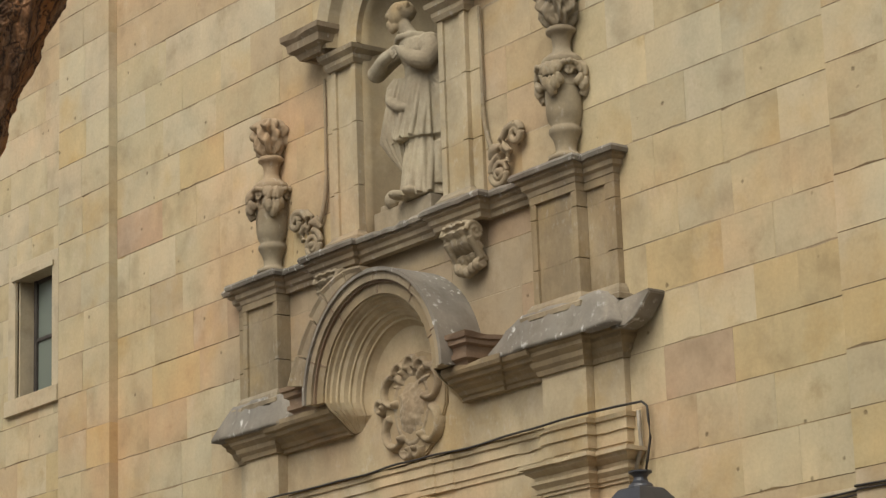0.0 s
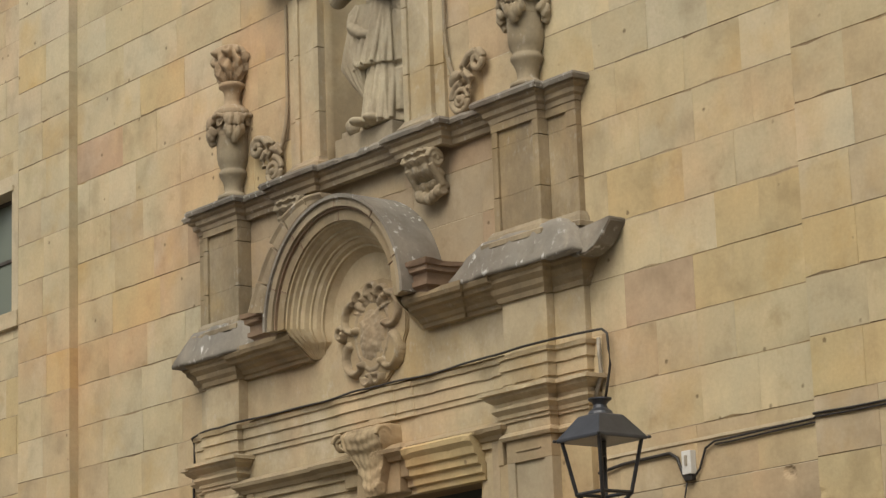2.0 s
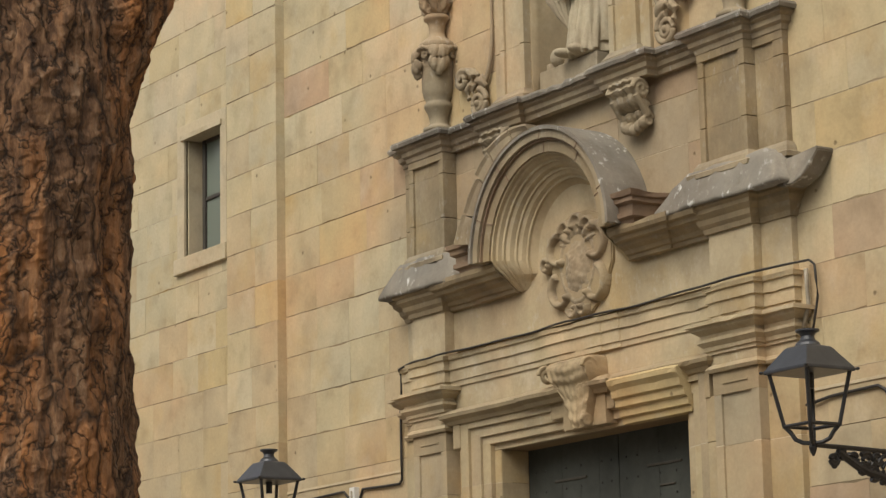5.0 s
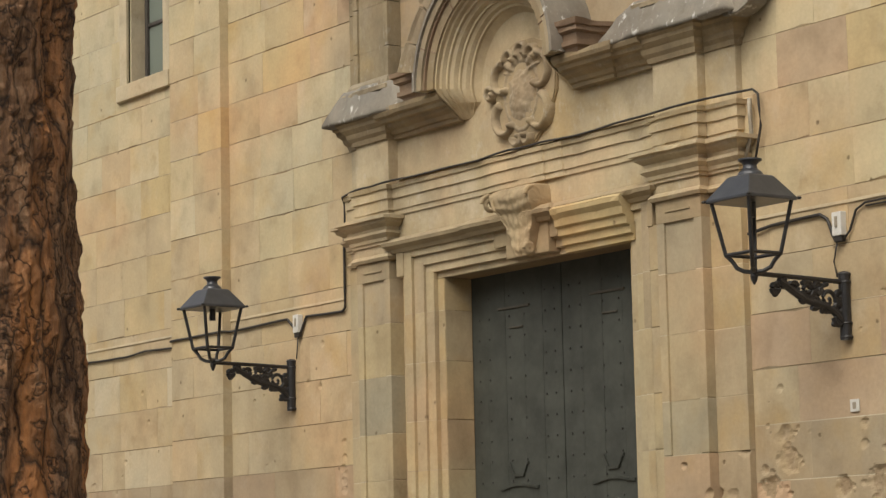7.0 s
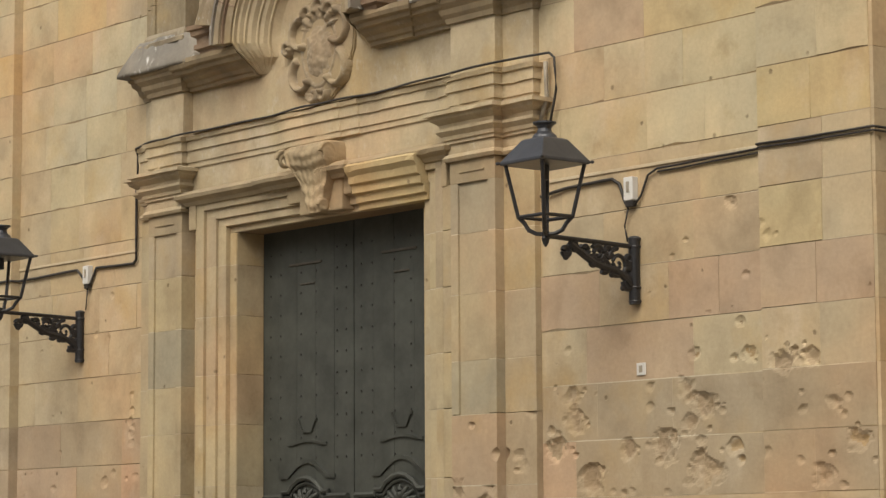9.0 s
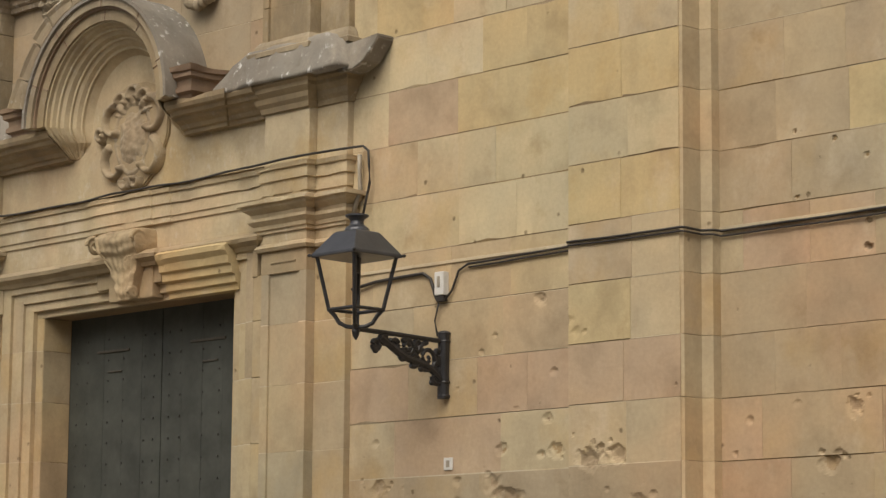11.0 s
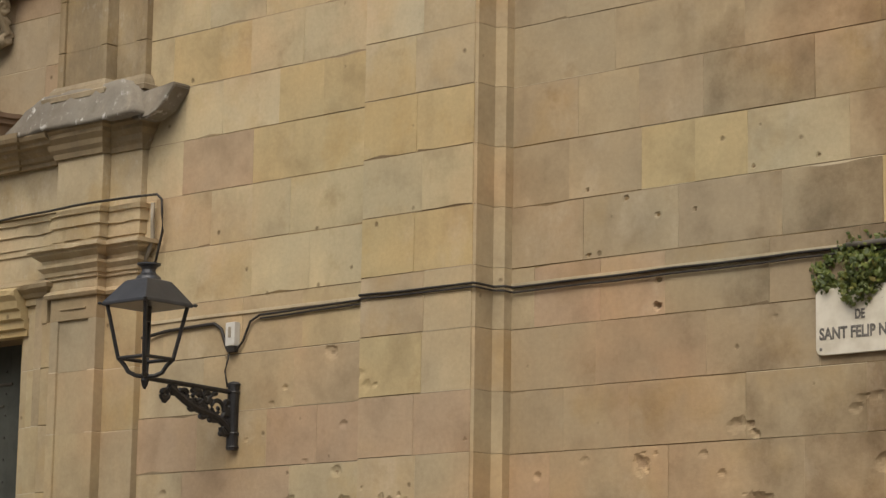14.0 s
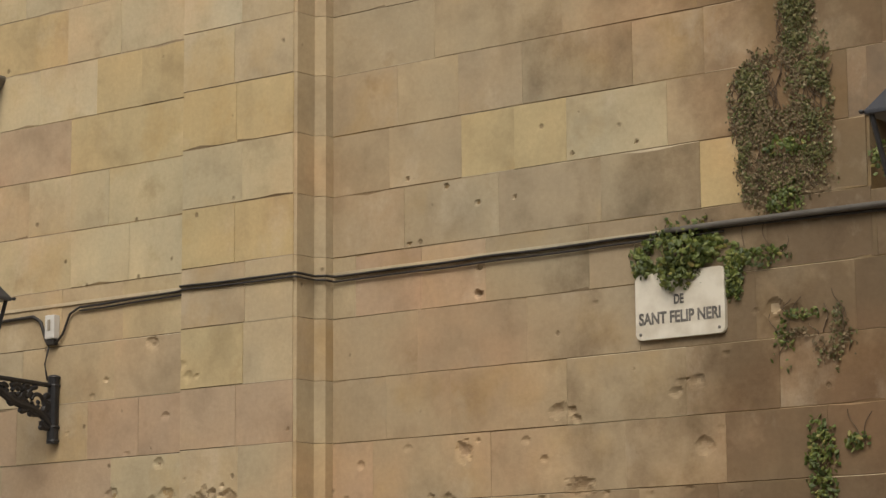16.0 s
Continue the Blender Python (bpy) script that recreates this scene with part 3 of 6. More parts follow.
for sg in (-1, 1):
    # big pilasters beside the door, in drums of stone with a sunk panel
    z, heights = 0.0, [0.55, 0.52, 0.48, 0.5, 0.55, 0.42, 0.52, 0.48, 0.58]
    for i, h in enumerate(heights):
        z1 = min(z + h, 4.60)
        if sg > 0 and z1 < 2.8:
            worn = [(rng.uniform(IN, END), rng.triangular(1.5, 2.85, 1.9), rng.uniform(0.03, 0.14), rng.uniform(0.02, 0.05)) for _ in range(15)]
            for q0, q1, pp in ((IN, OUT, P1), (OUT, END, P2)):
                v, f, mats = block_data(q0, q1, z, z1, pp, worn, pp + 0.02, True)
                me = bpy.data.meshes.new("worn_stone")
                me.from_pydata(v, [], f)
                me.materials.append(block_low)
                me.materials.append(broken)
                me.materials.append(pale_joint)
                me.polygons.foreach_set("material_index", mats)
                new("worn_stone", me).parent = portal
            z = z1
            continue
        bm = bmesh.new()
        a, b = sorted((sg * IN, sg * OUT))
        box(bm, a + 0.03, b - 0.03, -0.02, P1 - 0.02, z + 0.001, z1 - 0.001)
        box(bm, a, a + 0.09, -0.02, P1, z + 0.003, z1 - 0.003, 0.006)
        box(bm, b - 0.09, b, -0.02, P1, z + 0.003, z1 - 0.003, 0.006)
        tint = block_grey if (sg, i) in ((1, 8), (1, 5), (-1, 6)) else block_portal
        part("pilaster_stone", bm, tint, portal)
        a, b = sorted((sg * OUT, sg * (END if sg > 0 else END_W + 0.06)))
        part("strip_stone", boxes((a, b, -0.02, P2, z + 0.003, z1 - 0.003), bevel=0.003), block_portal, portal)
        z = z1
    a, b = sorted((sg * IN, sg * OUT))
    c, d = sorted((sg * OUT, sg * (END if sg > 0 else END_W + 0.06)))
    part("joint_mortar", boxes((a + 0.004, a + 0.086, -0.02, P1 - 0.0015, 0.0 if sg < 0 else 2.62, 4.59), (b - 0.086, b - 0.004, -0.02, P1 - 0.0015, 0.0 if sg < 0 else 2.62, 4.59), (c + 0.004, d - 0.004, -0.02, P2 - 0.0015, 0.0 if sg < 0 else 2.62, 4.59)), pale_joint, portal)
    part("panel_head", boxes((a - 0.002, b + 0.002, -0.02, P1 + 0.002, 4.42, 4.60), (a + 0.12, b - 0.12, P1, P1 + 0.012, 4.50, 4.515), bevel=0.004), portal_stone, portal)
    mould("astragal", side_fronts(sg), [(-0.05, 4.60), (0.03, 4.60), (0.045, 4.625), (0.03, 4.65), (0.012, 4.66), (0.012, 4.74), (-0.05, 4.74)])
    mould("capital", side_fronts(sg), [(-0.05, 4.74), (0.03, 4.74), (0.03, 4.765), (0.045, 4.77), (0.05, 4.80), (0.085, 4.835), (0.085, 4.86), (0.06, 4.865), (0.065, 4.895), (0.115, 4.93), (0.125, 4.955), (0.155, 4.96), (0.155, 4.99), (0.03, 5.02), (-0.05, 5.02)])
    # short attic pilasters
    part("attic_pilaster", boxes((min(sg * IN, sg * OUT), max(sg * IN, sg * OUT), -0.02, P1 - 0.01, 5.27, 5.74), (*sorted((sg * OUT, sg * (END if sg > 0 else END_W))), -0.02, P2, 5.27, 5.74), bevel=0.006), frieze_stone, portal)
    # broken cornice that carries the arch and the pedestals
    q = [(0.82, 0.085), (1.36, 0.085), (1.36, 0.06), (IN + 0.01, 0.06)]
    q = q if sg > 0 else [(-a, b) for a, b in reversed(q)]
    mould("shoulder_cornice", q, [(-0.05, 5.70), (0.02, 5.705), (0.03, 5.735), (0.055, 5.745), (0.075, 5.775), (0.12, 5.80), (0.135, 5.825), (0.175, 5.835), (0.19, 5.865), (0.225, 5.88), (0.24, 5.91), (0.24, 5.95), (-0.05, 5.965)], grimy)
    q = [(IN, -0.02), (IN, P1), (OUT, P1), (OUT, P2), (END, P2), (END, -0.02)]
    q = q if sg > 0 else west_side(q)
    mould("shoulder_cornice", q, [(-0.05, 5.71), (0.015, 5.71), (0.025, 5.75), (0.05, 5.78), (0.06, 5.82), (0.10, 5.86), (0.105, 5.89), (0.13, 5.91), (0.13, 5.95), (-0.05, 5.97)], grimy)
    # weathered hipped capping below the pedestal
    bm = bmesh.new()
    rings = []
    for u in range(9):
        t = u / 8
        c = 1 - (1 - t) ** 0.6
        sA, sB = 1.44 + 0.44 * t, (2.97 if sg > 0 else 2.76) - 0.30 * t
        pf = 0.31 - 0.13 * (t ** 0.7)
        zz = 5.955 + 0.29 * t + 0.075 * math.sin(math.pi * t)
        line = [(sA, -0.02), (sA, pf)] + [(sA + (sB - sA) * i / 12, pf + 0.012 * math.sin(i * 2.1 + u)) for i in range(1, 12)] + [(sB, pf), (sB + 0.02, -0.02)]
        rings.append([bm.verts.new(W(sg * s, p, zz + 0.03 * noise.noise((s * 4, u * 0.6, sg)))) for s, p in line])
    for r0, r1 in zip(rings, rings[1:]):
        for i in range(len(r0) - 1):
            bm.faces.new((r0[i], r0[i + 1], r1[i + 1], r1[i]))
    bm.faces.new(rings[-1])
    lip = [bm.verts.new(v.co - Vector((0, 0, 0.03))) for v in rings[0]]
    for i in range(len(lip) - 1):
        bm.faces.new((rings[0][i], lip[i], lip[i + 1], rings[0][i + 1]))
    bm.faces.new(list(reversed(lip)))
    part("capping", bm, weathered, portal, "grey lime-streaked stone capping", smooth=True)
    if sg > 0:
        bm = bmesh.new()
        prism(bm, [(2.86, 5.90), (3.02, 5.90), (3.14, 5.95), (3.25, 6.13), (3.24, 6.16), (2.95, 6.13), (2.6, 6.10)], -0.02, 0.16)
        for v in bm.verts:
            if v.co.z < 5.98:
                v.co.y -= 0.06
        bmesh.ops.bevel(bm, geom=bm.edges[:], offset=0.008, segments=2, affect="EDGES")
        part("ear", bm, weathered, portal)
    # pedestal with sunk panel, base and cap
    a, b = sorted((sg * 1.86, sg * OUT))
    c, d = sorted((sg * OUT, sg * (END if sg > 0 else END_W)))
    zs = [6.27, 6.58, 7.0, 7.22]
    for i, (z0, z1) in enumerate(zip(zs, zs[1:])):
        bm = bmesh.new()
        box(bm, a + 0.03, b - 0.03, -0.02, P1 - 0.025, z0 + 0.001, z1 - 0.001)
        box(bm, a, a + 0.07, -0.02, P1, z0 + 0.003, z1 - 0.003, 0.005)
        box(bm, b - 0.07, b, -0.02, P1, z0 + 0.003, z1 - 0.003, 0.005)
        part("pedestal_stone", bm, grimy, portal)
        bm = bmesh.new()
        box(bm, c + 0.004, d - 0.004, -0.02, P2 - 0.02, z0 + 0.001, z1 - 0.001)
        e = d if sg > 0 else c
        box(bm, min(e, e - sg * 0.12), max(e, e - sg * 0.12), -0.02, P2, z0 + 0.003, z1 - 0.003, 0.005)
        part("pedestal_stone", bm, grimy, portal)
    part("panel_head", boxes((a - 0.003, b + 0.003, -0.02, P1 + 0.004, 7.13, 7.221), (c + 0.003, d + 0.003, -0.02, P2 + 0.004, 7.13, 7.221), bevel=0.004), grimy, portal)
    q = [(1.86, -0.02), (1.86, P1), (OUT, P1), (OUT, P2), (END, P2), (END, -0.02)]
    q = q if sg > 0 else west_side(q)
    mould("pedestal_base", q, [(-0.05, 6.16), (0.09, 6.16), (0.09, 6.20), (0.05, 6.22), (0.04, 6.26), (0.012, 6.30), (-0.05, 6.30)], carved)

# entablature bands over the door
centre_path = [(-END_W - 0.06, -0.02), (-END_W - 0.06, P2), (-OUT, P2), (-OUT, P1), (-IN, P1), (-IN, 0.09), (-0.50, 0.09), (-0.34, 0.12), (0.42, 0.12), (0.43, 0.105), (0.66, 0.105), (0.67, 0.09), (IN, 0.09), (IN, P1), (OUT, P1), (OUT, P2), (END, P2), (END, -0.02)]
mould("architrave", centre_path, [(-0.05, 5.00), (0.0, 5.00), (0.0, 5.05), (-0.05, 5.05)])
mould("lower_band", centre_path, [(-0.05, 5.05), (0.012, 5.05), (0.012, 5.155), (-0.05, 5.155)])
mould("upper_band", centre_path, [(-0.05, 5.155), (0.028, 5.155), (0.028, 5.245), (-0.05, 5.245)])
mould("top_band", centre_path, [(-0.05, 5.245), (0.045, 5.245), (0.05, 5.265), (0.055, 5.28), (-0.05, 5.29)])
part("entablature_core", boxes((-END_W - 0.03, END - 0.03, -0.02, 0.045, 4.70, 5.28), (-IN, IN, -0.02, 0.075, 4.70, 5.28)), frieze_stone, portal)

# moulded door frame with eared corners
F = [(OPEN, 0.03), (OPEN + 0.07, 0.075), (OPEN + 0.16, 0.10), (OPEN + 0.27, 0.13), (OPEN + 0.36, 0.17)]
for sg in (-1, 1):
    for i in range(len(F) - 1):
        (a, p), (b, _) = F[i], F[i + 1]
        lo = 0.0
        for z1 in (0.62, 1.15, 1.62, 2.12, 2.66, 3.10, 3.62, 4.07, 4.36 + (a - OPEN)):
            k = 1.35 if sg < 0 else 1.0
            q0, q1 = (DL - (b - OPEN) * k, DL - (a - OPEN) * k) if sg < 0 else (DR + a - OPEN, DR + b - OPEN)
            part("jamb_stone", boxes((q0, q1, -0.03, p, lo + 0.003, z1 - 0.003), bevel=0.003), block_portal, portal)
            lo = z1
        part("joint_mortar", boxes((q0 + 0.003, q1 - 0.003, -0.03, p - 0.0015, 0.0, lo - 0.004)), pale_joint, portal)
    lo = 0.0
    for z1 in (0.62, 1.15, 1.62, 2.12, 2.66, 3.10, 3.62, 4.07, 4.358):
        q0, q1 = (DL - 0.008, DL + 0.006) if sg < 0 else (DR - 0.006, DR + 0.008)
        part("reveal_stone", boxes((q0, q1, -0.262, 0.024, lo + 0.002, z1 - 0.002), bevel=0.003), block_portal, portal)
        lo = z1
    if sg > 0:
        lo = 0.0
        for z1 in (0.62, 1.15, 1.62, 2.12, 2.66, 3.10, 3.62, 4.07, 4.43):
            part("jamb_stone", boxes((1.782, IN - 0.002, -0.02, 0.132, lo + 0.002, z1 - 0.002), bevel=0.006), block_portal, portal)
            lo = z1
    q0, q1 = (-1.80, -1.69) if sg < 0 else (1.775, 1.84)
    part("frame_ear", boxes((q0, q1, -0.02, 0.142, 4.42, 4.70), bevel=0.01), portal_stone, portal)
for i in range(len(F) - 1):
    (a, p), (b, _) = F[i], F[i + 1]
    w0, w1 = DL - (b - OPEN) * 1.35, DR + b - OPEN
    part("lintel_fascia", boxes((w0, w1, -0.03, p - 0.002, 4.36 + (a - OPEN) * 0.82, 4.36 + (b - OPEN) * 0.82), bevel=0.006), frieze_stone, portal)
hood = [(-1.82, -0.02), (-1.82, 0.12), (-0.55, 0.12), (-0.55, 0.16), (0.55, 0.16), (0.55, 0.12), (1.82, 0.12), (1.82, -0.02)]
mould("hood_mould", hood, [(-0.05, 4.64), (0.03, 4.64), (0.05, 4.67), (0.10, 4.70), (0.11, 4.73), (0.02, 4.78), (-0.05, 4.79)], portal_stone)
# keystone scroll over the door
bm = bmesh.new()
prof = [(0.08, 4.93, 0.33), (0.17, 4.965, 0.335), (0.26, 4.955, 0.34), (0.32, 4.91, 0.34), (0.335, 4.85, 0.335), (0.31, 4.79, 0.32), (0.265, 4.745, 0.29), (0.235, 4.68, 0.25), (0.225, 4.60, 0.205), (0.23, 4.53, 0.165), (0.25, 4.47, 0.135), (0.255, 4.41, 0.115), (0.225, 4.365, 0.105), (0.17, 4.36, 0.10), (0.08, 4.40, 0.10)]
rows = []
for k in range(57):
    u = k / 56 * (len(prof) - 1)
    n = min(int(u), len(prof) - 2)
    p, z, half = [prof[n][m] + (prof[n + 1][m] - prof[n][m]) * (u - n) for m in range(3)]
    p, half = 0.09 + p * 0.62 + 0.03 * min(1.0, k / 8), half * 0.82
    mid = 0.14 + 0.12 * k / 56
    row = [bm.verts.new(W(mid - half, 0.06, z))]
    for i in range(41):
        v = -1 + i / 20
        flute = 0.011 * abs(math.sin(v * 3.5 * math.pi * (0.55 if k > 30 else 1.0))) - 0.030 * (abs(v) > 0.86) * (abs(v) < 0.93)
        leaf_cut = 0.006 * math.sin(k * 0.9 + 3 * abs(v))
        row.append(bm.verts.new(W(mid + half * v, p - 0.02 + flute + leaf_cut, z)))
    row.append(bm.verts.new(W(mid + half, 0.06, z)))
    rows.append(row)
for r0, r1 in zip(rows, rows[1:]):
    for i in range(len(r0) - 1):
        bm.faces.new((r0[i], r0[i + 1], r1[i + 1], r1[i]))
for r0, r1 in zip(rows, rows[1:]):
    bm.faces.new((r0[-1], r0[0], r1[0], r1[-1]))
bm.faces.new(rows[0]), bm.faces.new(rows[-1])
# end volutes of the roll and of the foot
for cs, p, z, r in ((0.43, 0.25, 4.86, 0.085), (-0.19, 0.25, 4.86, 0.085), (0.33, 0.23, 4.42, 0.05)):
    tube(bm, [(X0 + cs, Y0 - p - r * (1 - 0.8 * t) * math.cos(t * 10), z + r * (1 - 0.8 * t) * math.sin(t * 10)) for t in [i / 40 for i in range(41)]], 0.020, 8)
erode(part("keystone_scroll", bm, portal_stone, portal), 0.008, 0.008, 0.05)
part("keystone_block", boxes((-0.10, 0.50, 0.0, 0.155, 4.38, 4.66), (-0.30, 0.60, 0.0, 0.14, 4.50, 4.66), bevel=0.012), portal_stone, portal)

# proud yellowish lintel stone beside the keystone
bm = bmesh.new()
sweep(bm, [(0.66, 0.10), (1.56, 0.10)], [(-0.10, 4.352), (0.0, 4.352), (0.005, 4.40), (0.035, 4.41), (0.04, 4.47), (0.075, 4.485), (0.08, 4.545), (0.11, 4.56), (0.125, 4.62), (0.16, 4.66), (0.165, 4.70), (0.09, 4.745), (-0.10, 4.765)])
part("lintel_stone", bm, block_ochre, portal, "proud yellowish moulded lintel stone")

# projecting arch over the coat of arms
AZ, PA = 5.96, 0.42


def arch_band(name, r0, r1, p0, p1, material, rise=1.0, n=36, a0=0.0, a1=math.pi):
    bm = bmesh.new()
    rings = []
    for i in range(n + 1):
        a = a0 + (a1 - a0) * i / n
        c, s = math.cos(a), math.sin(a)
        rings.append([bm.verts.new(W(r * c, p, AZ + r * s * rise)) for r, p in ((r0, p0), (r0, p1), (r1, p1), (r1, p0))])
    for a, b in zip(rings, rings[1:]):
        for i in range(4):
            j = (i + 1) % 4
            bm.faces.new((a[i], a[j], b[j], b[i]))
    bm.faces.new(rings[0]), bm.faces.new(rings[-1])
    return part(name, bm, material, portal, smooth=False)


arch_band("archivolt", 0.915, 0.985, -0.02, PA + 0.02, carved)
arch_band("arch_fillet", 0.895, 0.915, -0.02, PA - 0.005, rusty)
arch_band("arch_lip", 0.985, 1.02, -0.02, PA + 0.045, weathered)
arch_band("archivolt", 0.80, 0.895, -0.02, PA - 0.03, grimy)
bm = bmesh.new()
hollow = [(0.80, PA - 0.05), (0.785, PA - 0.055), (0.785, PA - 0.09), (0.765, PA - 0.10), (0.755, PA - 0.135), (0.735, PA - 0.14), (0.735, PA - 0.165), (0.705, PA - 0.185), (0.69, PA - 0.225), (0.67, PA - 0.23), (0.67, PA - 0.25), (0.64, 0.15), (0.625, 0.115), (0.605, 0.11), (0.605, 0.085), (0.58, 0.055), (0.55, 0.02), (0.80, 0.02)]
rings = []
for i in range(41):
    an = math.pi * i / 40
    rings.append([bm.verts.new(W(r * math.cos(an), p, AZ + r * math.sin(an))) for r, p in hollow])
for r0, r1 in zip(rings, rings[1:]):
    for j in range(len(hollow) - 1):
        bm.faces.new((r0[j], r0[j + 1], r1[j + 1], r1[j]))
part("arch_hollow", bm, frieze_stone, portal, smooth=False)
for sg in (-1, 1):
    # below the springing the mouldings run down and die into the frieze beside the cornice end
    bm = bmesh.new()
    rings = [[bm.verts.new(W(sg * (r if k > 0.5 else r + 0.5 * (0.83 - r) * (1 - k)), max(0.02, p * k), zz)) for r, p in hollow] for zz, k in ((AZ, 1.0), (5.90, 0.88), (5.84, 0.66), (5.78, 0.42), (5.715, 0.2))]
    for r0, r1 in zip(rings, rings[1:]):
        for j in range(len(hollow) - 1):
            bm.faces.new((r0[j], r0[j + 1], r1[j + 1], r1[j]))
    bm.faces.new(rings[-1])
    part("arch_hollow", bm, frieze_stone, portal)
part("tympanum", boxes((-0.8, 0.8, -0.02, 0.03, 5.33, 6.55), (-IN, IN, -0.02, 0.035, 5.33, 5.74)), frieze_stone, portal)
# end blocks of the arch
for sg in (-1, 1):
    e = 1.17 if sg > 0 else 1.36
    q = [(0.98, -0.02), (0.98, PA - 0.11), (e, PA - 0.11), (e, -0.02)]
    q = q if sg > 0 else [(-s, p) for s, p in reversed(q)]
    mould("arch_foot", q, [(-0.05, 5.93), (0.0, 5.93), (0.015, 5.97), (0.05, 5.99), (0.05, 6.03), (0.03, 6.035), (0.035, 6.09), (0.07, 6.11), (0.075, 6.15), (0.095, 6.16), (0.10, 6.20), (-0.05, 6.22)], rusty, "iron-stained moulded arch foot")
# outer cyma of the arch, standing only on its west half, in broken lengths
for a0, a1, ra, rb in ((1.62, 1.86, 1.06, 1.12), (1.87, 2.17, 1.12, 1.17), (2.19, 2.40, 1.15, 1.16), (2.42, 2.72, 1.115, 1.15), (2.74, 2.97, 1.16, 1.22)):
    bm = bmesh.new()
    rings = []
    for i in range(13):
        u = i / 12
        a, r = a0 + (a1 - a0) * u, ra + (rb - ra) * u + 0.008 * noise.noise((a0 * 5 + u * 3, 1.0, 2.0))
        c, k = math.cos(a), math.sin(a)
        rings.append([bm.verts.new(W(x * c, p, AZ + x * k)) for x, p in ((0.99, PA - 0.16), (0.99, PA + 0.03), (1.02, PA + 0.05), (r - 0.05, PA + 0.055), (r - 0.02, PA + 0.075), (r, PA + 0.07), (r, PA - 0.02), (r - 0.03, PA - 0.16))])
    for x, y in zip(rings, rings[1:]):
        for i in range(8):
            bm.faces.new((x[i], x[(i + 1) % 8], y[(i + 1) % 8], y[i]))
    bm.faces.new(rings[0]), bm.faces.new(rings[-1])
    part("cyma_stone", bm, stained_stone, portal)
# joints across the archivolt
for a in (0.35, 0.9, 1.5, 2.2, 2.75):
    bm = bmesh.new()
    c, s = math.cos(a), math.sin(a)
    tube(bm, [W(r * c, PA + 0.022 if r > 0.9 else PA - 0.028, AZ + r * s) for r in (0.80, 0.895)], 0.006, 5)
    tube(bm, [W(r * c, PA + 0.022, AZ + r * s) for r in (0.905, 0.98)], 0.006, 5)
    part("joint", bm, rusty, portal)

# coat of arms
arms = thing("coat_of_arms", "carved stone coat of arms with scrolled leafy border under the arch", "coat of arms")
CS, CZ = 0.055, 5.80
bm = bmesh.new()
prism(bm, [(CS + s, CZ + z) for s, z in ((-0.30, 0.36), (-0.10, 0.46), (0.16, 0.46), (0.38, 0.38), (0.50, 0.22), (0.48, -0.05), (0.36, -0.30), (0.16, -0.45), (-0.08, -0.45), (-0.30, -0.28), (-0.38, 0.0))], 0.0, 0.065)
bmesh.ops.bevel(bm, geom=bm.edges[:], offset=0.012, segments=2, affect="EDGES")
part("backplate", bm, portal_stone, arms)
# C-scrolls of the border: centre, radius, start and sweep in degrees, half width
CURLS = [(-0.13, 0.33, 0.07, 200, -230, 0.032), (0.04, 0.37, 0.075, 215, -250, 0.034), (0.19, 0.32, 0.075, 190, -230, 0.032), (-0.24, 0.15, 0.15, 85, 200, 0.042), (0.27, 0.15, 0.165, 95, -215, 0.046),
         (-0.42, 0.06, 0.06, 20, 330, 0.038), (-0.22, -0.20, 0.16, 115, 210, 0.044), (0.24, -0.20, 0.165, 65, -210, 0.046), (-0.05, -0.39, 0.06, 160, 240, 0.034), (0.09, -0.39, 0.06, 20, -240, 0.034)]


def relief(s, z):
    """Height of the carved cartouche over its plate."""
    r = math.hypot(s / (0.23 + 0.10 * z), (z + 0.01) / 0.29)
    h = 0.05 * max(0.0, 1 - r * r) + 0.030 * math.exp(-((r - 1.05) / 0.12) ** 2) + 0.012 * noise.noise((s * 14, z * 14, 3.0)) * (r < 0.9)
    for cx, cz, rad, a0, sweep, w in CURLS:
        d, a = math.hypot(s - cx, z - cz), math.degrees(math.atan2(z - cz, s - cx))
        u = ((a - a0) * (1 if sweep > 0 else -1)) % 360 / abs(sweep)
        if u <= 1:
            k = abs(d - rad * (1 - 0.35 * u)) / (w * (0.95 - 0.32 * u))
            if k < 1:
                h = max(h, (0.085 - 0.02 * u) * math.sqrt(1 - k * k))
        e = (cx + rad * 0.65 * math.cos(math.radians(a0 + sweep)), cz + rad * 0.65 * math.sin(math.radians(a0 + sweep)))
        k = math.hypot(s - e[0], z - e[1]) / (w * 0.85)
        if k < 1:
            h = max(h, 0.095 * math.sqrt(1 - k * k))
    fan = math.atan2(z - 0.16, s)
    q = math.hypot(s, z - 0.16)
    if 0.2 < fan < 2.95 and 0.08 < q < 0.31:
        h = max(h, 0.055 * abs(math.sin(6.5 * fan + 2 * q)) ** 0.7 * math.sin(math.pi * (q - 0.08) / 0.23))
    return h + 0.006 * noise.noise((s * 30, z * 30, 9.0))


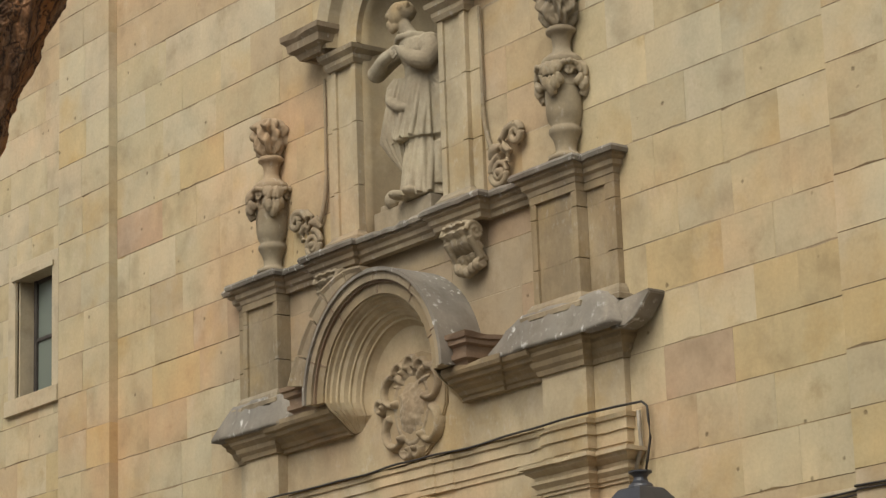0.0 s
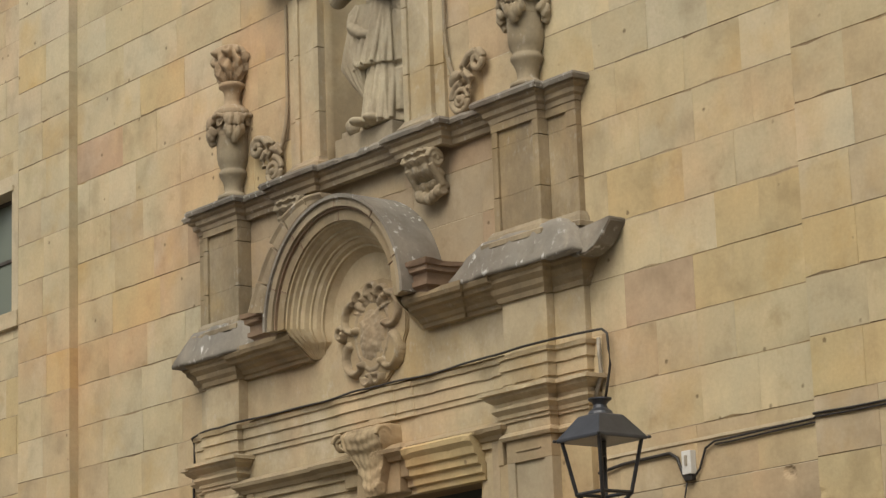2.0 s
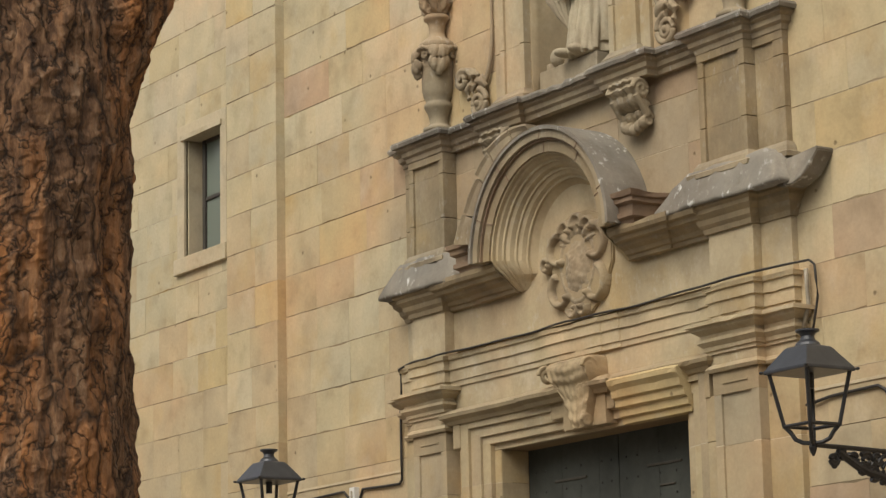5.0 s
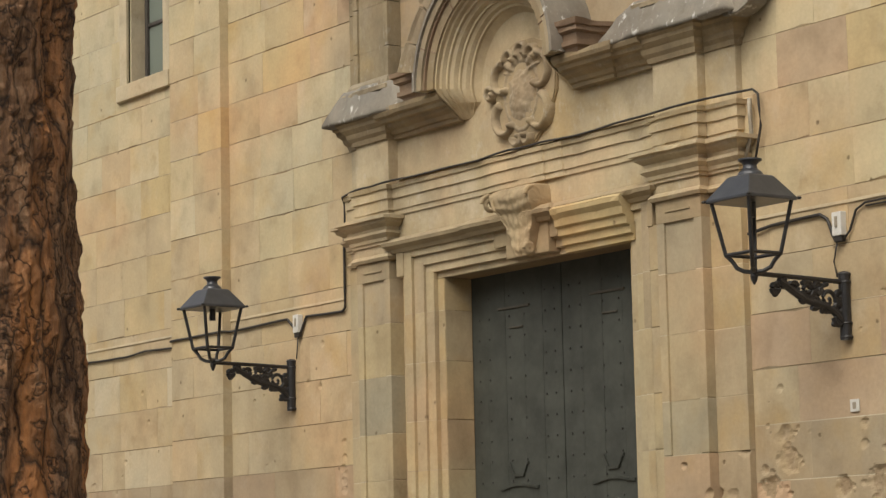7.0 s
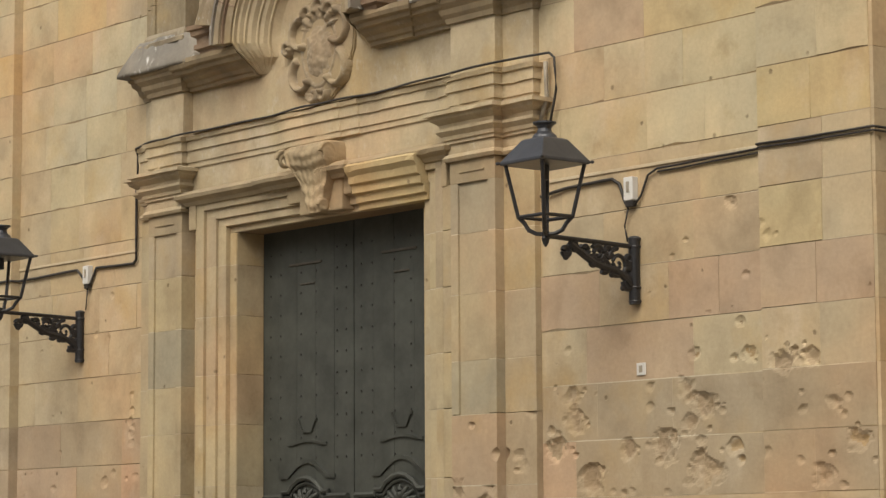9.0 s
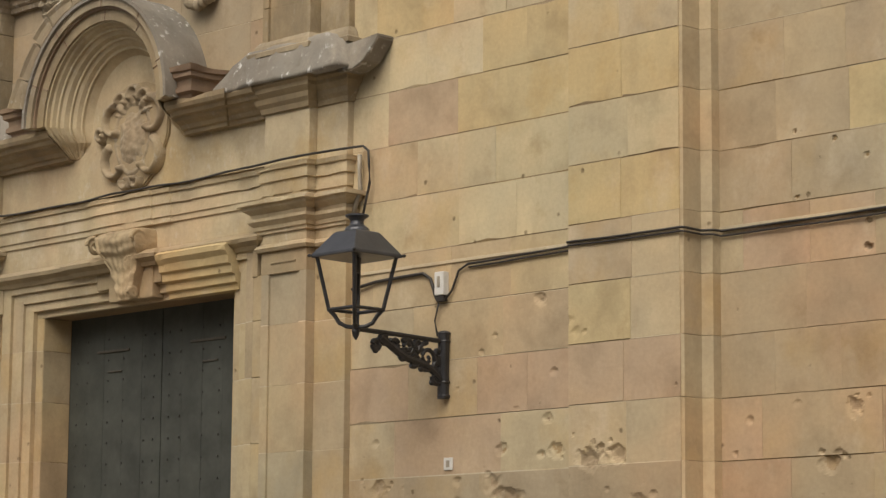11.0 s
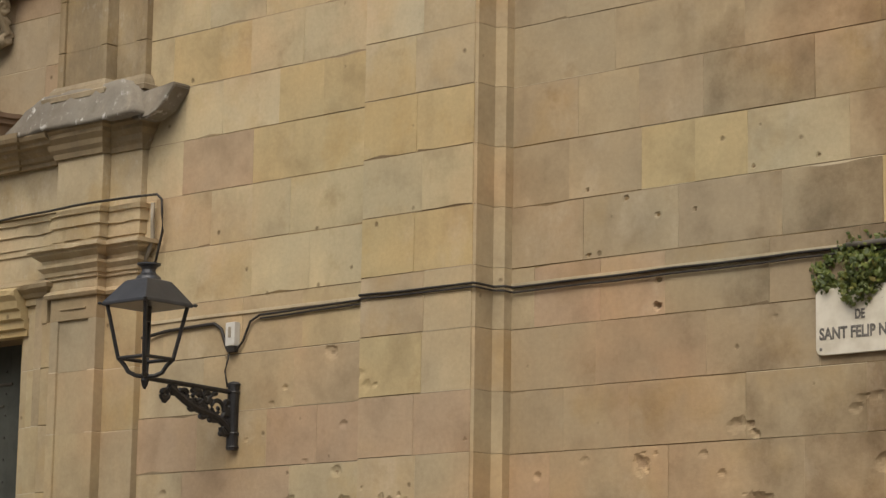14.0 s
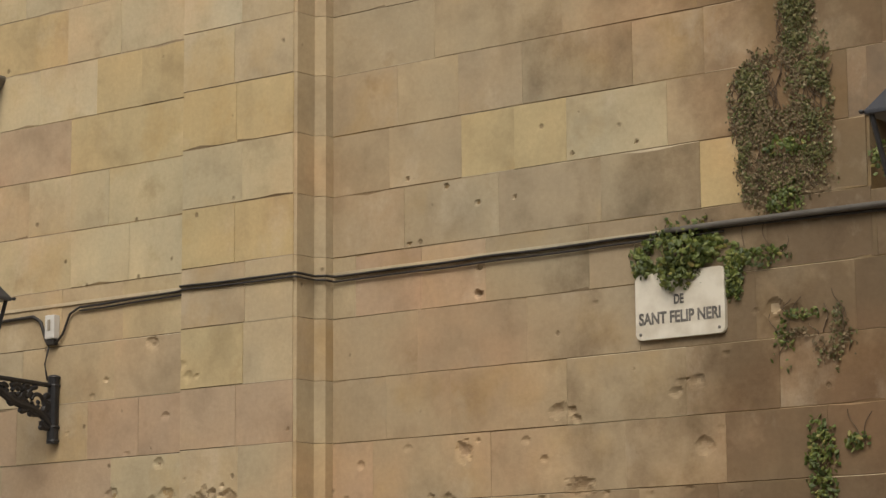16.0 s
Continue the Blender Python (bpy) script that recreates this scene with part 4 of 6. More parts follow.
bm = bmesh.new()
NU, NV = 110, 104
grid = [[bm.verts.new(W(CS - 0.52 + 1.04 * u / NU, 0.045 + relief(-0.52 + 1.04 * u / NU, -0.49 + 0.98 * v / NV), CZ - 0.49 + 0.98 * v / NV)) for u in range(NU + 1)] for v in range(NV + 1)]
for v in range(NV):
    for u in range(NU):
        f = (grid[v][u], grid[v][u + 1], grid[v + 1][u + 1], grid[v + 1][u])
        if max(Y0 - q.co.y for q in f) > 0.062:
            bm.faces.new(f)
bmesh.ops.delete(bm, geom=[v for v in bm.verts if not v.link_faces], context="VERTS")
ret = bmesh.ops.extrude_edge_only(bm, edges=[e for e in bm.edges if len(e.link_faces) == 1])
for v in ret["geom"]:
    if isinstance(v, bmesh.types.BMVert):
        v.co.y = Y0 - 0.03
part("cartouche", bm, carved, arms, "shield in a border of scrolls and leaves", smooth=True)

# ---- upper cornice, niche and statue ----
path = [(-END_W, -0.02), (-END_W, P2), (-OUT, P2), (-OUT, P1), (-1.86, P1), (-1.86, 0.04), (-1.22, 0.04), (-1.22, 0.15), (-0.60, 0.15), (-0.60, 0.10), (0.60, 0.10), (0.60, 0.15), (1.22, 0.15), (1.22, 0.04), (1.86, 0.04), (1.86, P1), (OUT, P1), (OUT, P2), (END, P2), (END, -0.02)]
mould("upper_cornice", path, [(-0.06, 7.20), (0.012, 7.20), (0.02, 7.24), (0.045, 7.26), (0.05, 7.30), (0.08, 7.32), (0.085, 7.345), (-0.06, 7.345)], stained_stone)
mould("cornice_lip", path, [(-0.06, 7.345), (0.115, 7.345), (0.125, 7.375), (0.11, 7.40), (-0.06, 7.43)], weathered, "grey weathered cornice edge")
for sg in (-1, 1):
    bm = bmesh.new()
    cs = sg * 0.95
    for i in range(5):
        s = cs + (i - 2) * 0.068
        lobe = 0.018 * (i % 2)
        tube(bm, [W(s, 0.04 + lobe + 0.15 * (0.5 + 0.5 * math.cos(u * 3.4)) + 0.015 * math.sin(u * 19), 7.17 - 0.34 * u) for u in [j / 20 for j in range(21)]], lambda u: 0.050 - 0.014 * u, 9)
    for e in (-1, 1):
        tube(bm, [(X0 + cs + e * 0.17, Y0 - 0.15 - 0.085 * (1 - 0.8 * u) * math.cos(10 * u), 7.10 + 0.085 * (1 - 0.8 * u) * math.sin(10 * u)) for u in [j / 36 for j in range(37)]], 0.024, 8)
        tube(bm, [(X0 + cs + e * 0.15, Y0 - 0.08 - 0.055 * (1 - 0.8 * u) * math.cos(9 * u + 2), 6.85 + 0.055 * (1 - 0.8 * u) * math.sin(9 * u + 2)) for u in [j / 30 for j in range(31)]], 0.018, 8)
        tube(bm, [W(cs + e * 0.16, 0.20 - 0.13 * u, 7.05 - 0.17 * u) for u in [j / 6 for j in range(7)]], 0.028, 8)
    for i in range(5):
        blob(bm, W(cs + (i - 2) * 0.062, 0.09, 6.83 - 0.035 * (2 - abs(i - 2)) * 0.6), (0.04, 0.055, 0.055), 10, 7)
    erode(part("console", bm, carved, portal, "carved leafy console bracket"), 0.007, 0.005, 0.04)
    # niche pilasters
    for lo, hi in ((7.43, 7.95), (7.95, 8.55), (8.55, 9.12)):
        a, b = sorted((sg * 0.62, sg * 1.0))
        bm = bmesh.new()
        box(bm, a + 0.03, b - 0.03, -0.3, 0.055, lo + 0.001, hi - 0.001)
        box(bm, a, a + 0.07, -0.3, 0.08, lo + 0.003, hi - 0.003, 0.005)
        box(bm, b - 0.07, b, -0.3, 0.08, lo + 0.003, hi - 0.003, 0.005)
        part("niche_pilaster", bm, frieze_stone, portal)
        a, b = sorted((sg * 1.0, sg * 1.13))
        part("niche_strip", boxes((a, b, -0.02, 0.035, lo + 0.003, hi - 0.003), bevel=0.005), frieze_stone, portal)
    q = [(0.62, -0.3), (0.62, 0.09), (1.02, 0.09), (1.02, -0.02)]
    q = q if sg > 0 else [(-s, p) for s, p in reversed(q)]
    mould("niche_base", q, [(-0.05, 7.42), (0.05, 7.42), (0.05, 7.47), (0.02, 7.50), (0.0, 7.53), (-0.05, 7.53)], carved)
    mould("impost", q, [(-0.05, 9.10), (0.01, 9.10), (0.03, 9.14), (0.03, 9.18), (0.07, 9.22), (0.08, 9.26), (-0.05, 9.28)], carved)
    q = [(0.95, -0.02), (0.95, 0.22), (1.30, 0.22), (1.30, -0.02)]
    q = q if sg > 0 else [(-s, p) for s, p in reversed(q)]
    mould("hood_end", q, [(-0.05, 9.28), (0.0, 9.28), (0.03, 9.33), (0.08, 9.36), (0.09, 9.43), (0.13, 9.47), (0.13, 9.52), (-0.05, 9.56)], stained_stone, "stained moulded hood end")
    # side scroll beside the niche
    bm = bmesh.new()
    t0 = -0.6 if sg > 0 else math.pi + 0.6
    tube(bm, spiral(sg * 1.38, 7.56, 0.135, 0.028, 1.9, t0 + sg * 2.2, 0.06, sg, 60), lambda u: 0.030 - 0.010 * u, 8)
    blob(bm, W(sg * 1.38, 0.07, 7.56), (0.036, 0.04, 0.036), 10, 7)
    band = [(1.50, 7.62), (1.54, 7.70), (1.47, 7.76), (1.44, 7.83), (1.52, 7.90), (1.62, 7.92)]
    for off, rad in ((0.0, 0.034), (0.055, 0.022)):
        tube(bm, [W(sg * (a - off), 0.055 + 0.02 * (off == 0), z) for a, z in band], rad, 8)
    tube(bm, spiral(sg * 1.62, 7.83, 0.085, 0.025, 1.3, 1.4, 0.07, -sg, 36), lambda u: 0.036 - 0.008 * u, 8)
    for i in range(5):
        u = i / 4
        tube(bm, [W(sg * (1.26 + 0.10 * u + 0.05 * k), 0.05 + 0.03 * math.sin(3 * k), 7.70 + 0.05 * u + (0.12 - 0.02 * i) * k) for k in [j / 5 for j in range(6)]], lambda k: 0.026 - 0.012 * k, 7)
    tube(bm, [W(sg * (1.165 + 0.13 * (1 - u) ** 3), 0.040, 7.74 + 0.6 * u) for u in [i / 14 for i in range(15)]] + [W(sg * 1.16, 0.040, 9.1)], lambda u: 0.024 - 0.008 * u, 8)
    erode(part("side_scroll", bm, carved, portal), 0.007, 0.005, 0.04)

# niche shell: half-round wall with a half dome
bm = bmesh.new()
NR, NS = 0.62, 9.30
rings = []
for i in range(17):
    if i <= 8:
        z, k, ang = 7.40 + (NS - 7.40) * i / 8, 1.0, 0
    else:
        ang = (i - 8) / 8 * math.pi / 2
        z, k = NS + NR * math.sin(ang), math.cos(ang)
    rings.append([bm.verts.new(W(NR * k * math.cos(a), 0.0 - NR * 0.85 * k * math.sin(a), z)) for a in [math.pi * j / 20 for j in range(21)]])
for a, b in zip(rings, rings[1:]):
    for j in range(20):
        bm.faces.new((a[j], a[j + 1], b[j + 1], b[j]))
me = part("niche_shell", bm, portal_stone, portal, "smooth curved niche wall, grey with damp", smooth=True)
solid = me.modifiers.new("thick", "SOLIDIFY")
solid.thickness, solid.offset = 0.04, 0
part("niche_floor", boxes((-0.62, 0.62, -0.6, 0.10, 7.36, 7.425)), portal_stone, portal)
bm = bmesh.new()
rings = []
for i in range(25):
    a = math.pi * i / 24
    rings.append([bm.verts.new(W(r * math.cos(a), p, NS + r * math.sin(a))) for r, p in ((0.62, -0.2), (0.62, 0.06), (0.70, 0.09), (0.86, 0.10), (0.90, 0.20), (1.02, 0.24), (1.02, -0.02))])
for a, b in zip(rings, rings[1:]):
    for j in range(6):
        bm.faces.new((a[j], a[j + 1], b[j + 1], b[j]))
part("niche_arch", bm, frieze_stone, portal)

statue_mat = stone("statue_stone", [(0.40, 0.33, 0.225), (0.46, 0.39, 0.27)], per_piece=False, pits=0.0, grey=0.6, ochre=0.8)
bm = bmesh.new()


def loft(rings, folds, n=88):
    """Draped body: rings of height, centre along and out, half width, half depth, fold depth."""
    zs = np.array([r[0] for r in rings])
    made = []
    for z in np.linspace(zs[0], zs[-1], 44):
        cs, cp, a, b, f = [float(np.interp(z, zs, [r[k] for r in rings])) for k in range(1, 6)]
        ring = []
        for j in range(n):
            an = 2 * math.pi * j / n
            w = noise.noise((math.cos(an) * 1.3, math.sin(an) * 1.3, z * 0.9))
            k = 1 + f * (abs(math.sin(folds * an / 2 + 2.2 * w + z)) - 0.55) + 0.35 * f * math.sin(folds * 1.7 * an - 3 * z)
            ring.append(bm.verts.new(W(cs + a * k * math.cos(an), cp + b * k * math.sin(an), z)))
        made.append(ring)
    for r0, r1 in zip(made, made[1:]):
        for j in range(n):
            bm.faces.new((r0[j], r0[(j + 1) % n], r1[(j + 1) % n], r1[j]))
    bm.faces.new(made[0]), bm.faces.new(made[-1])


def limb_of(pts, radii, sides=14):
    q = [W(*p) for p in pts]
    fine, rad = [], []
    for i in range(len(q) - 1):
        for u in range(6):
            fine.append(q[i].lerp(q[i + 1], u / 6))
            rad.append(radii[i] + (radii[i + 1] - radii[i]) * u / 6)
    fine.append(q[-1]), rad.append(radii[-1])
    tube(bm, fine, lambda u: rad[min(len(rad) - 1, round(u * (len(rad) - 1)))], sides)


# long skirt, over-tunic flaring to a slanting hem, chest
loft([(7.66, 0.15, -0.07, 0.215, 0.19, 0.20), (7.9, 0.15, -0.07, 0.20, 0.18, 0.20), (8.2, 0.16, -0.07, 0.175, 0.165, 0.15), (8.32, 0.16, -0.07, 0.16, 0.15, 0.05)], 9)
loft([(8.19, 0.08, -0.06, 0.275, 0.215, 0.17), (8.35, 0.10, -0.06, 0.255, 0.20, 0.15), (8.6, 0.14, -0.06, 0.205, 0.175, 0.10), (8.77, 0.16, -0.06, 0.165, 0.15, 0.05), (8.79, 0.16, -0.06, 0.175, 0.16, 0.0), (8.83, 0.16, -0.06, 0.175, 0.16, 0.0), (8.85, 0.15, -0.06, 0.165, 0.15, 0.03), (9.0, 0.12, -0.05, 0.20, 0.165, 0.05), (9.1, 0.10, -0.05, 0.205, 0.145, 0.03), (9.17, 0.07, -0.04, 0.13, 0.11, 0.0), (9.22, 0.03, -0.03, 0.075, 0.075, 0.0)], 11)
# neck, head bowed to one side, hair and beard
limb_of([(0.05, -0.03, 9.15), (0.0, -0.01, 9.25), (-0.04, 0.0, 9.33)], [0.085, 0.066, 0.065])
blob(bm, W(-0.07, 0.02, 9.405), (0.088, 0.105, 0.125), 20, 14)
blob(bm, W(-0.03, -0.015, 9.435), (0.10, 0.105, 0.10), 18, 12)
blob(bm, W(-0.13, 0.10, 9.40), (0.018, 0.026, 0.03), 10, 8)
blob(bm, W(-0.115, 0.075, 9.445), (0.055, 0.035, 0.014), 10, 8)
for ds, dp, dz, r in ((-0.12, 0.085, 9.315, 0.036), (-0.10, 0.07, 9.28, 0.038), (-0.07, 0.06, 9.30, 0.04), (-0.13, 0.05, 9.33, 0.034)):
    blob(bm, W(ds, dp, dz), (r, r, r * 1.25), 10, 8)
for i in range(9):
    an = 0.4 + i * 0.62
    blob(bm, W(-0.035 + 0.085 * math.cos(an), -0.01 + 0.085 * math.sin(an), 9.47 - 0.02 * (i % 3)), (0.032, 0.032, 0.04), 9, 7)
# sleeves crossed on the chest
limb_of([(-0.08, -0.03, 9.10), (-0.24, 0.02, 9.03), (-0.35, 0.07, 8.93), (-0.30, 0.12, 8.90), (-0.14, 0.16, 8.97), (0.0, 0.15, 9.01)], [0.085, 0.092, 0.085, 0.08, 0.058, 0.040])
limb_of([(0.28, -0.04, 9.07), (0.38, 0.0, 8.95), (0.38, 0.06, 8.85), (0.28, 0.12, 8.88), (0.17, 0.15, 8.96), (0.10, 0.15, 9.02)], [0.10, 0.10, 0.09, 0.078, 0.055, 0.04])
for ds, dz in ((0.02, 9.02), (0.045, 9.0), (0.06, 8.975), (0.09, 9.035), (0.065, 9.05), (0.04, 9.06)):
    limb_of([(ds - 0.06, 0.15, dz - 0.015), (ds + 0.02, 0.165, dz)], [0.017, 0.012], 8)
blob(bm, W(0.27, -0.05, 9.02), (0.14, 0.12, 0.14))
limb_of([(-0.10, 0.03, 9.15), (0.02, 0.09, 9.16), (0.16, 0.05, 9.15), (0.24, -0.02, 9.14)], [0.03, 0.035, 0.035, 0.03])
# cape at the back, bundle of cloth held at the hip, tails of the mantle
limb_of([(0.30, -0.08, 9.1), (0.37, -0.12, 8.7), (0.36, -0.12, 8.2), (0.33, -0.10, 7.75)], [0.12, 0.12, 0.11, 0.10])
limb_of([(-0.03, 0.09, 8.78), (-0.10, 0.10, 8.70), (-0.10, 0.11, 8.60), (-0.03, 0.12, 8.54), (0.06, 0.13, 8.49), (0.14, 0.12, 8.47)], [0.03, 0.05, 0.06, 0.055, 0.045, 0.03])
loft([(7.93, -0.02, 0.03, 0.03, 0.03, 0.1), (8.08, -0.08, 0.04, 0.10, 0.07, 0.25), (8.24, -0.13, 0.05, 0.165, 0.10, 0.28), (8.4, -0.10, 0.05, 0.145, 0.10, 0.25), (8.62, -0.06, 0.05, 0.11, 0.09, 0.18), (8.78, -0.02, 0.03, 0.09, 0.08, 0.1)], 10, 60)
for i in range(7):
    an = 0.35 + 2.5 * i / 6
    limb_of([(0.16 + 0.16 * math.cos(an), -0.07 + 0.15 * math.sin(an), 8.28), (0.15 + 0.20 * math.cos(an + 0.1), -0.07 + 0.18 * math.sin(an + 0.1), 8.0), (0.14 + 0.225 * math.cos(an + 0.25), -0.07 + 0.20 * math.sin(an + 0.25), 7.68)], [0.012, 0.026, 0.034], 8)
    limb_of([(0.15 + 0.165 * math.cos(an), -0.06 + 0.15 * math.sin(an), 8.74), (0.12 + 0.22 * math.cos(an + 0.2), -0.06 + 0.185 * math.sin(an + 0.2), 8.48), (0.08 + 0.275 * math.cos(an + 0.35), -0.06 + 0.215 * math.sin(an + 0.35), 8.21)], [0.010, 0.022, 0.028], 8)
blob(bm, W(-0.02, 0.13, 7.71), (0.06, 0.10, 0.045))
blob(bm, W(0.16, 0.12, 7.71), (0.06, 0.10, 0.045))
blob(bm, W(-0.22, 0.02, 7.73), (0.09, 0.09, 0.09))
statue = part("statue", bm, statue_mat)
tagged(statue, "weathered stone statue of a robed standing saint", "statue")
erode(statue, 0.007, 0.005, 0.04)
statue.location.x, statue.location.z = 0.06, -0.035
ped = part("statue_plinth", boxes((-0.42, 0.42, -0.45, 0.06, 7.43, 7.62), (-0.36, 0.36, -0.45, 0.03, 7.62, 7.68), bevel=0.012), carved)
tagged(ped, "low stone plinth under the statue", "plinth")

# urns on the pedestals
urn_profile = [(0.15, 7.42), (0.15, 7.455), (0.10, 7.475), (0.085, 7.50), (0.09, 7.55), (0.105, 7.60), (0.125, 7.635), (0.137, 7.655), (0.137, 7.68), (0.12, 7.70), (0.115, 7.715), (0.14, 7.76), (0.152, 7.82), (0.155, 7.95), (0.152, 8.10), (0.16, 8.20), (0.17, 8.235), (0.172, 8.265), (0.155, 8.285), (0.135, 8.29), (0.12, 8.315), (0.085, 8.335), (0.074, 8.38), (0.078, 8.45), (0.10, 8.49), (0.125, 8.505), (0.128, 8.53), (0.11, 8.55), (0.085, 8.56), (0.05, 8.6)]
urn = thing("stone_urn", "carved weathered stone urn with a leafy collar on a pedestal", "urn", "urns beside the niche")
bm = bmesh.new()
lathe(bm, (0, 0), urn_profile, 40)
part("body", bm, carved, urn, smooth=True)


def leafy(profile, relief, curl, lobes, seed):
    """A turned body whose surface is cut into curling leaves."""
    bm = bmesh.new()
    zs = np.linspace(profile[0][1], profile[-1][1], 34)
    rr = np.interp(zs, [q[1] for q in profile], [q[0] for q in profile])
    ends = []
    for r, z in zip(rr, zs):
        ends.append((float(r), float(z)))

    def cut(an, z):
        w = noise.noise((math.cos(an) * 3, math.sin(an) * 3, z * 9 + seed))
        ridge = abs(math.sin(lobes * an / 2 + curl * z + 1.6 * w))
        fine = abs(math.sin(lobes * 1.5 * an - curl * 0.8 * z + 2 * w))
        return 1 + relief * (ridge - 0.6) + relief * 0.45 * (fine - 0.6) + relief * 0.6 * w
    lathe(bm, (0, 0), ends, 72, cut)
    return bm


bm = bmesh.new()
for i in range(4):
    # acanthus drops at the corners and looped swags between them
    an = 0.35 + i * math.pi / 2
    for k in range(5):
        da, drop = (k - 2) * 0.17, 0.27 - 0.045 * abs(k - 2)
        tube(bm, [((0.165 + 0.055 * math.sin(3.0 * u) + 0.015 * (k % 2)) * math.cos(an + da), (0.165 + 0.055 * math.sin(3.0 * u) + 0.015 * (k % 2)) * math.sin(an + da), 8.21 - drop * u) for u in [j / 10 for j in range(11)]], lambda u: 0.030 + 0.012 * math.sin(9 * u), 8)
    tube(bm, [((0.18 + 0.035 * math.sin(math.pi * u)) * math.cos(an + math.pi / 2 * u), (0.18 + 0.035 * math.sin(math.pi * u)) * math.sin(an + math.pi / 2 * u), 8.12 + 0.085 * math.sin(math.pi * u)) for u in [j / 16 for j in range(17)]], lambda u: 0.022 + 0.008 * math.sin(40 * u), 8)
    tube(bm, [((0.185 + 0.008 * j / 20) * math.cos(an + math.pi / 4 + 0.22 * (1 - 0.7 * j / 20) * math.cos(j * 0.55)), (0.185 + 0.008 * j / 20) * math.sin(an + math.pi / 4 + 0.22 * (1 - 0.7 * j / 20) * math.cos(j * 0.55)), 8.14 + 0.045 * (1 - 0.7 * j / 20) * math.sin(j * 0.55)) for j in range(21)], 0.013, 7)
lathe(bm, (0, 0), [(0.05, 8.02), (0.157, 8.02), (0.165, 8.2), (0.05, 8.2)], 30)
erode(part("leaf_collar", bm, carved, urn), 0.007, 0.006, 0.03)
part("flame", leafy([(0.085, 8.55), (0.12, 8.59), (0.15, 8.66), (0.165, 8.75), (0.155, 8.83), (0.115, 8.89), (0.04, 8.93)], 0.50, 11, 7, 5), carved, urn, smooth=True)
urn.matrix_basis = pose(X0 + 2.27, Y0 - 0.08, 0)
copy_thing(urn, pose(X0 - 2.01, Y0 - 0.08, 0, 0, 0, 40))

# ---- church door ----
door_paint = plain("dark_green_grey_paint", (0.047, 0.051, 0.043), 0.65, 0.0, 0.38, 3.6, 0.005)
stud_iron = plain("stud_iron", (0.03, 0.028, 0.025), 0.5)
door_edge = plain("worn_door_edge", (0.07, 0.06, 0.045), 0.6)
PD = -0.27
DC, DH = (DL + DR) / 2, (DR - DL) / 2
for sg in (-1, 1):
    leaf = tagged(thing("door_leaf", "dark green-grey panelled wooden church door leaf, closed and studded", "door", "church door leaves"), kind="")
    n = 5
    for i in range(n):
        a, b = sorted((DC + sg * (0.006 + i * (DH + 0.04) / n), DC + sg * (0.004 + (i + 1) * (DH + 0.04) / n)))
        part("plank", boxes((a, b, PD - 0.05, PD + 0.001 * (i % 2), 0.02, 4.40), bevel=0.0015), door_paint, leaf)
    c = DC + sg * 0.655
    for r in range(11):
        for q in (-0.55, -0.40, -0.10, 0.12, 0.42, 0.55):
            bm = bmesh.new()
            blob(bm, W(c + q, PD + 0.004, 4.15 - 0.18 * r), (0.010, 0.009, 0.010), 8, 5)
            part("stud", bm, stud_iron, leaf)
    for z, half, rise, flat, thick in ((2.19, 0.40, 0.13, 0.12, 0.016), (2.47, 0.28, 0.03, 0.06, 0.012), (2.68, 0.14, -0.10, 0.02, 0.012)):
        bm = bmesh.new()
        inner = half - flat
        pts = [(-half, z), (-inner, z)] + [(inner * u, z + rise * (math.cos(u * math.pi / 2) if rise > 0 else min(1.0, 2.2 * (1 - abs(u))))) for u in [-1 + i / 8 for i in range(1, 16)]] + [(inner, z), (half, z)]
        for (a, za), (b, zb) in zip(pts, pts[1:]):
            vs = [bm.verts.new(W(c + s, pp, zz + o)) for s, zz in ((a, za), (b, zb)) for pp, o in ((PD - 0.004, -thick), (PD + 0.018, -thick), (PD + 0.022, thick), (PD - 0.004, thick))]
            for q in ((0, 1, 5, 4), (1, 2, 6, 5), (2, 3, 7, 6), (3, 2, 1, 0), (4, 5, 6, 7)):
                bm.faces.new([vs[n] for n in q])
        bmesh.ops.remove_doubles(bm, verts=bm.verts[:], dist=0.0002)
        part("moulding", bm, door_paint, leaf)
    part("moulding", boxes((c - 0.26, c + 0.20, PD - 0.004, PD + 0.014, 4.035, 4.055), (c - 0.10, c + 0.10, PD - 0.004, PD + 0.012, 3.86, 3.875), bevel=0.003), door_edge, leaf)
    # lower carved panel with arched head and rosette
    bm = bmesh.new()
    pts = [(-0.6, 2.02), (-0.33, 2.02), (-0.33, 2.06), (-0.24, 2.06), (-0.18, 2.12), (-0.09, 2.165), (0.0, 2.18), (0.09, 2.165), (0.18, 2.12), (0.24, 2.06), (0.33, 2.06), (0.33, 2.02), (0.6, 2.02)]
    sub = [W(c + s, PD + 0.03, z) for s, z in pts]
    tube(bm, sub, 0.024, 6)
    tube(bm, [q + Vector((0, 0.018, -0.045)) for q in sub], 0.016, 6)
    border = part("panel_moulding", bm, door_paint, leaf)
    bm = bmesh.new()
    for i in range(9):
        a = math.pi * (-0.05 + 1.10 * i / 8)
        tube(bm, [W(c + (0.03 + 0.17 * u) * math.cos(a) * 1.1, PD + 0.02 + 0.02 * math.sin(3 * u), 1.95 + (0.02 + 0.12 * u) * math.sin(a)) for u in [k / 6 for k in range(7)]], lambda u: 0.010 + 0.014 * math.sin(math.pi * (0.1 + 0.85 * u)), 7)
    blob(bm, W(c, PD + 0.015, 1.95), (0.06, 0.03, 0.04), 10, 6)
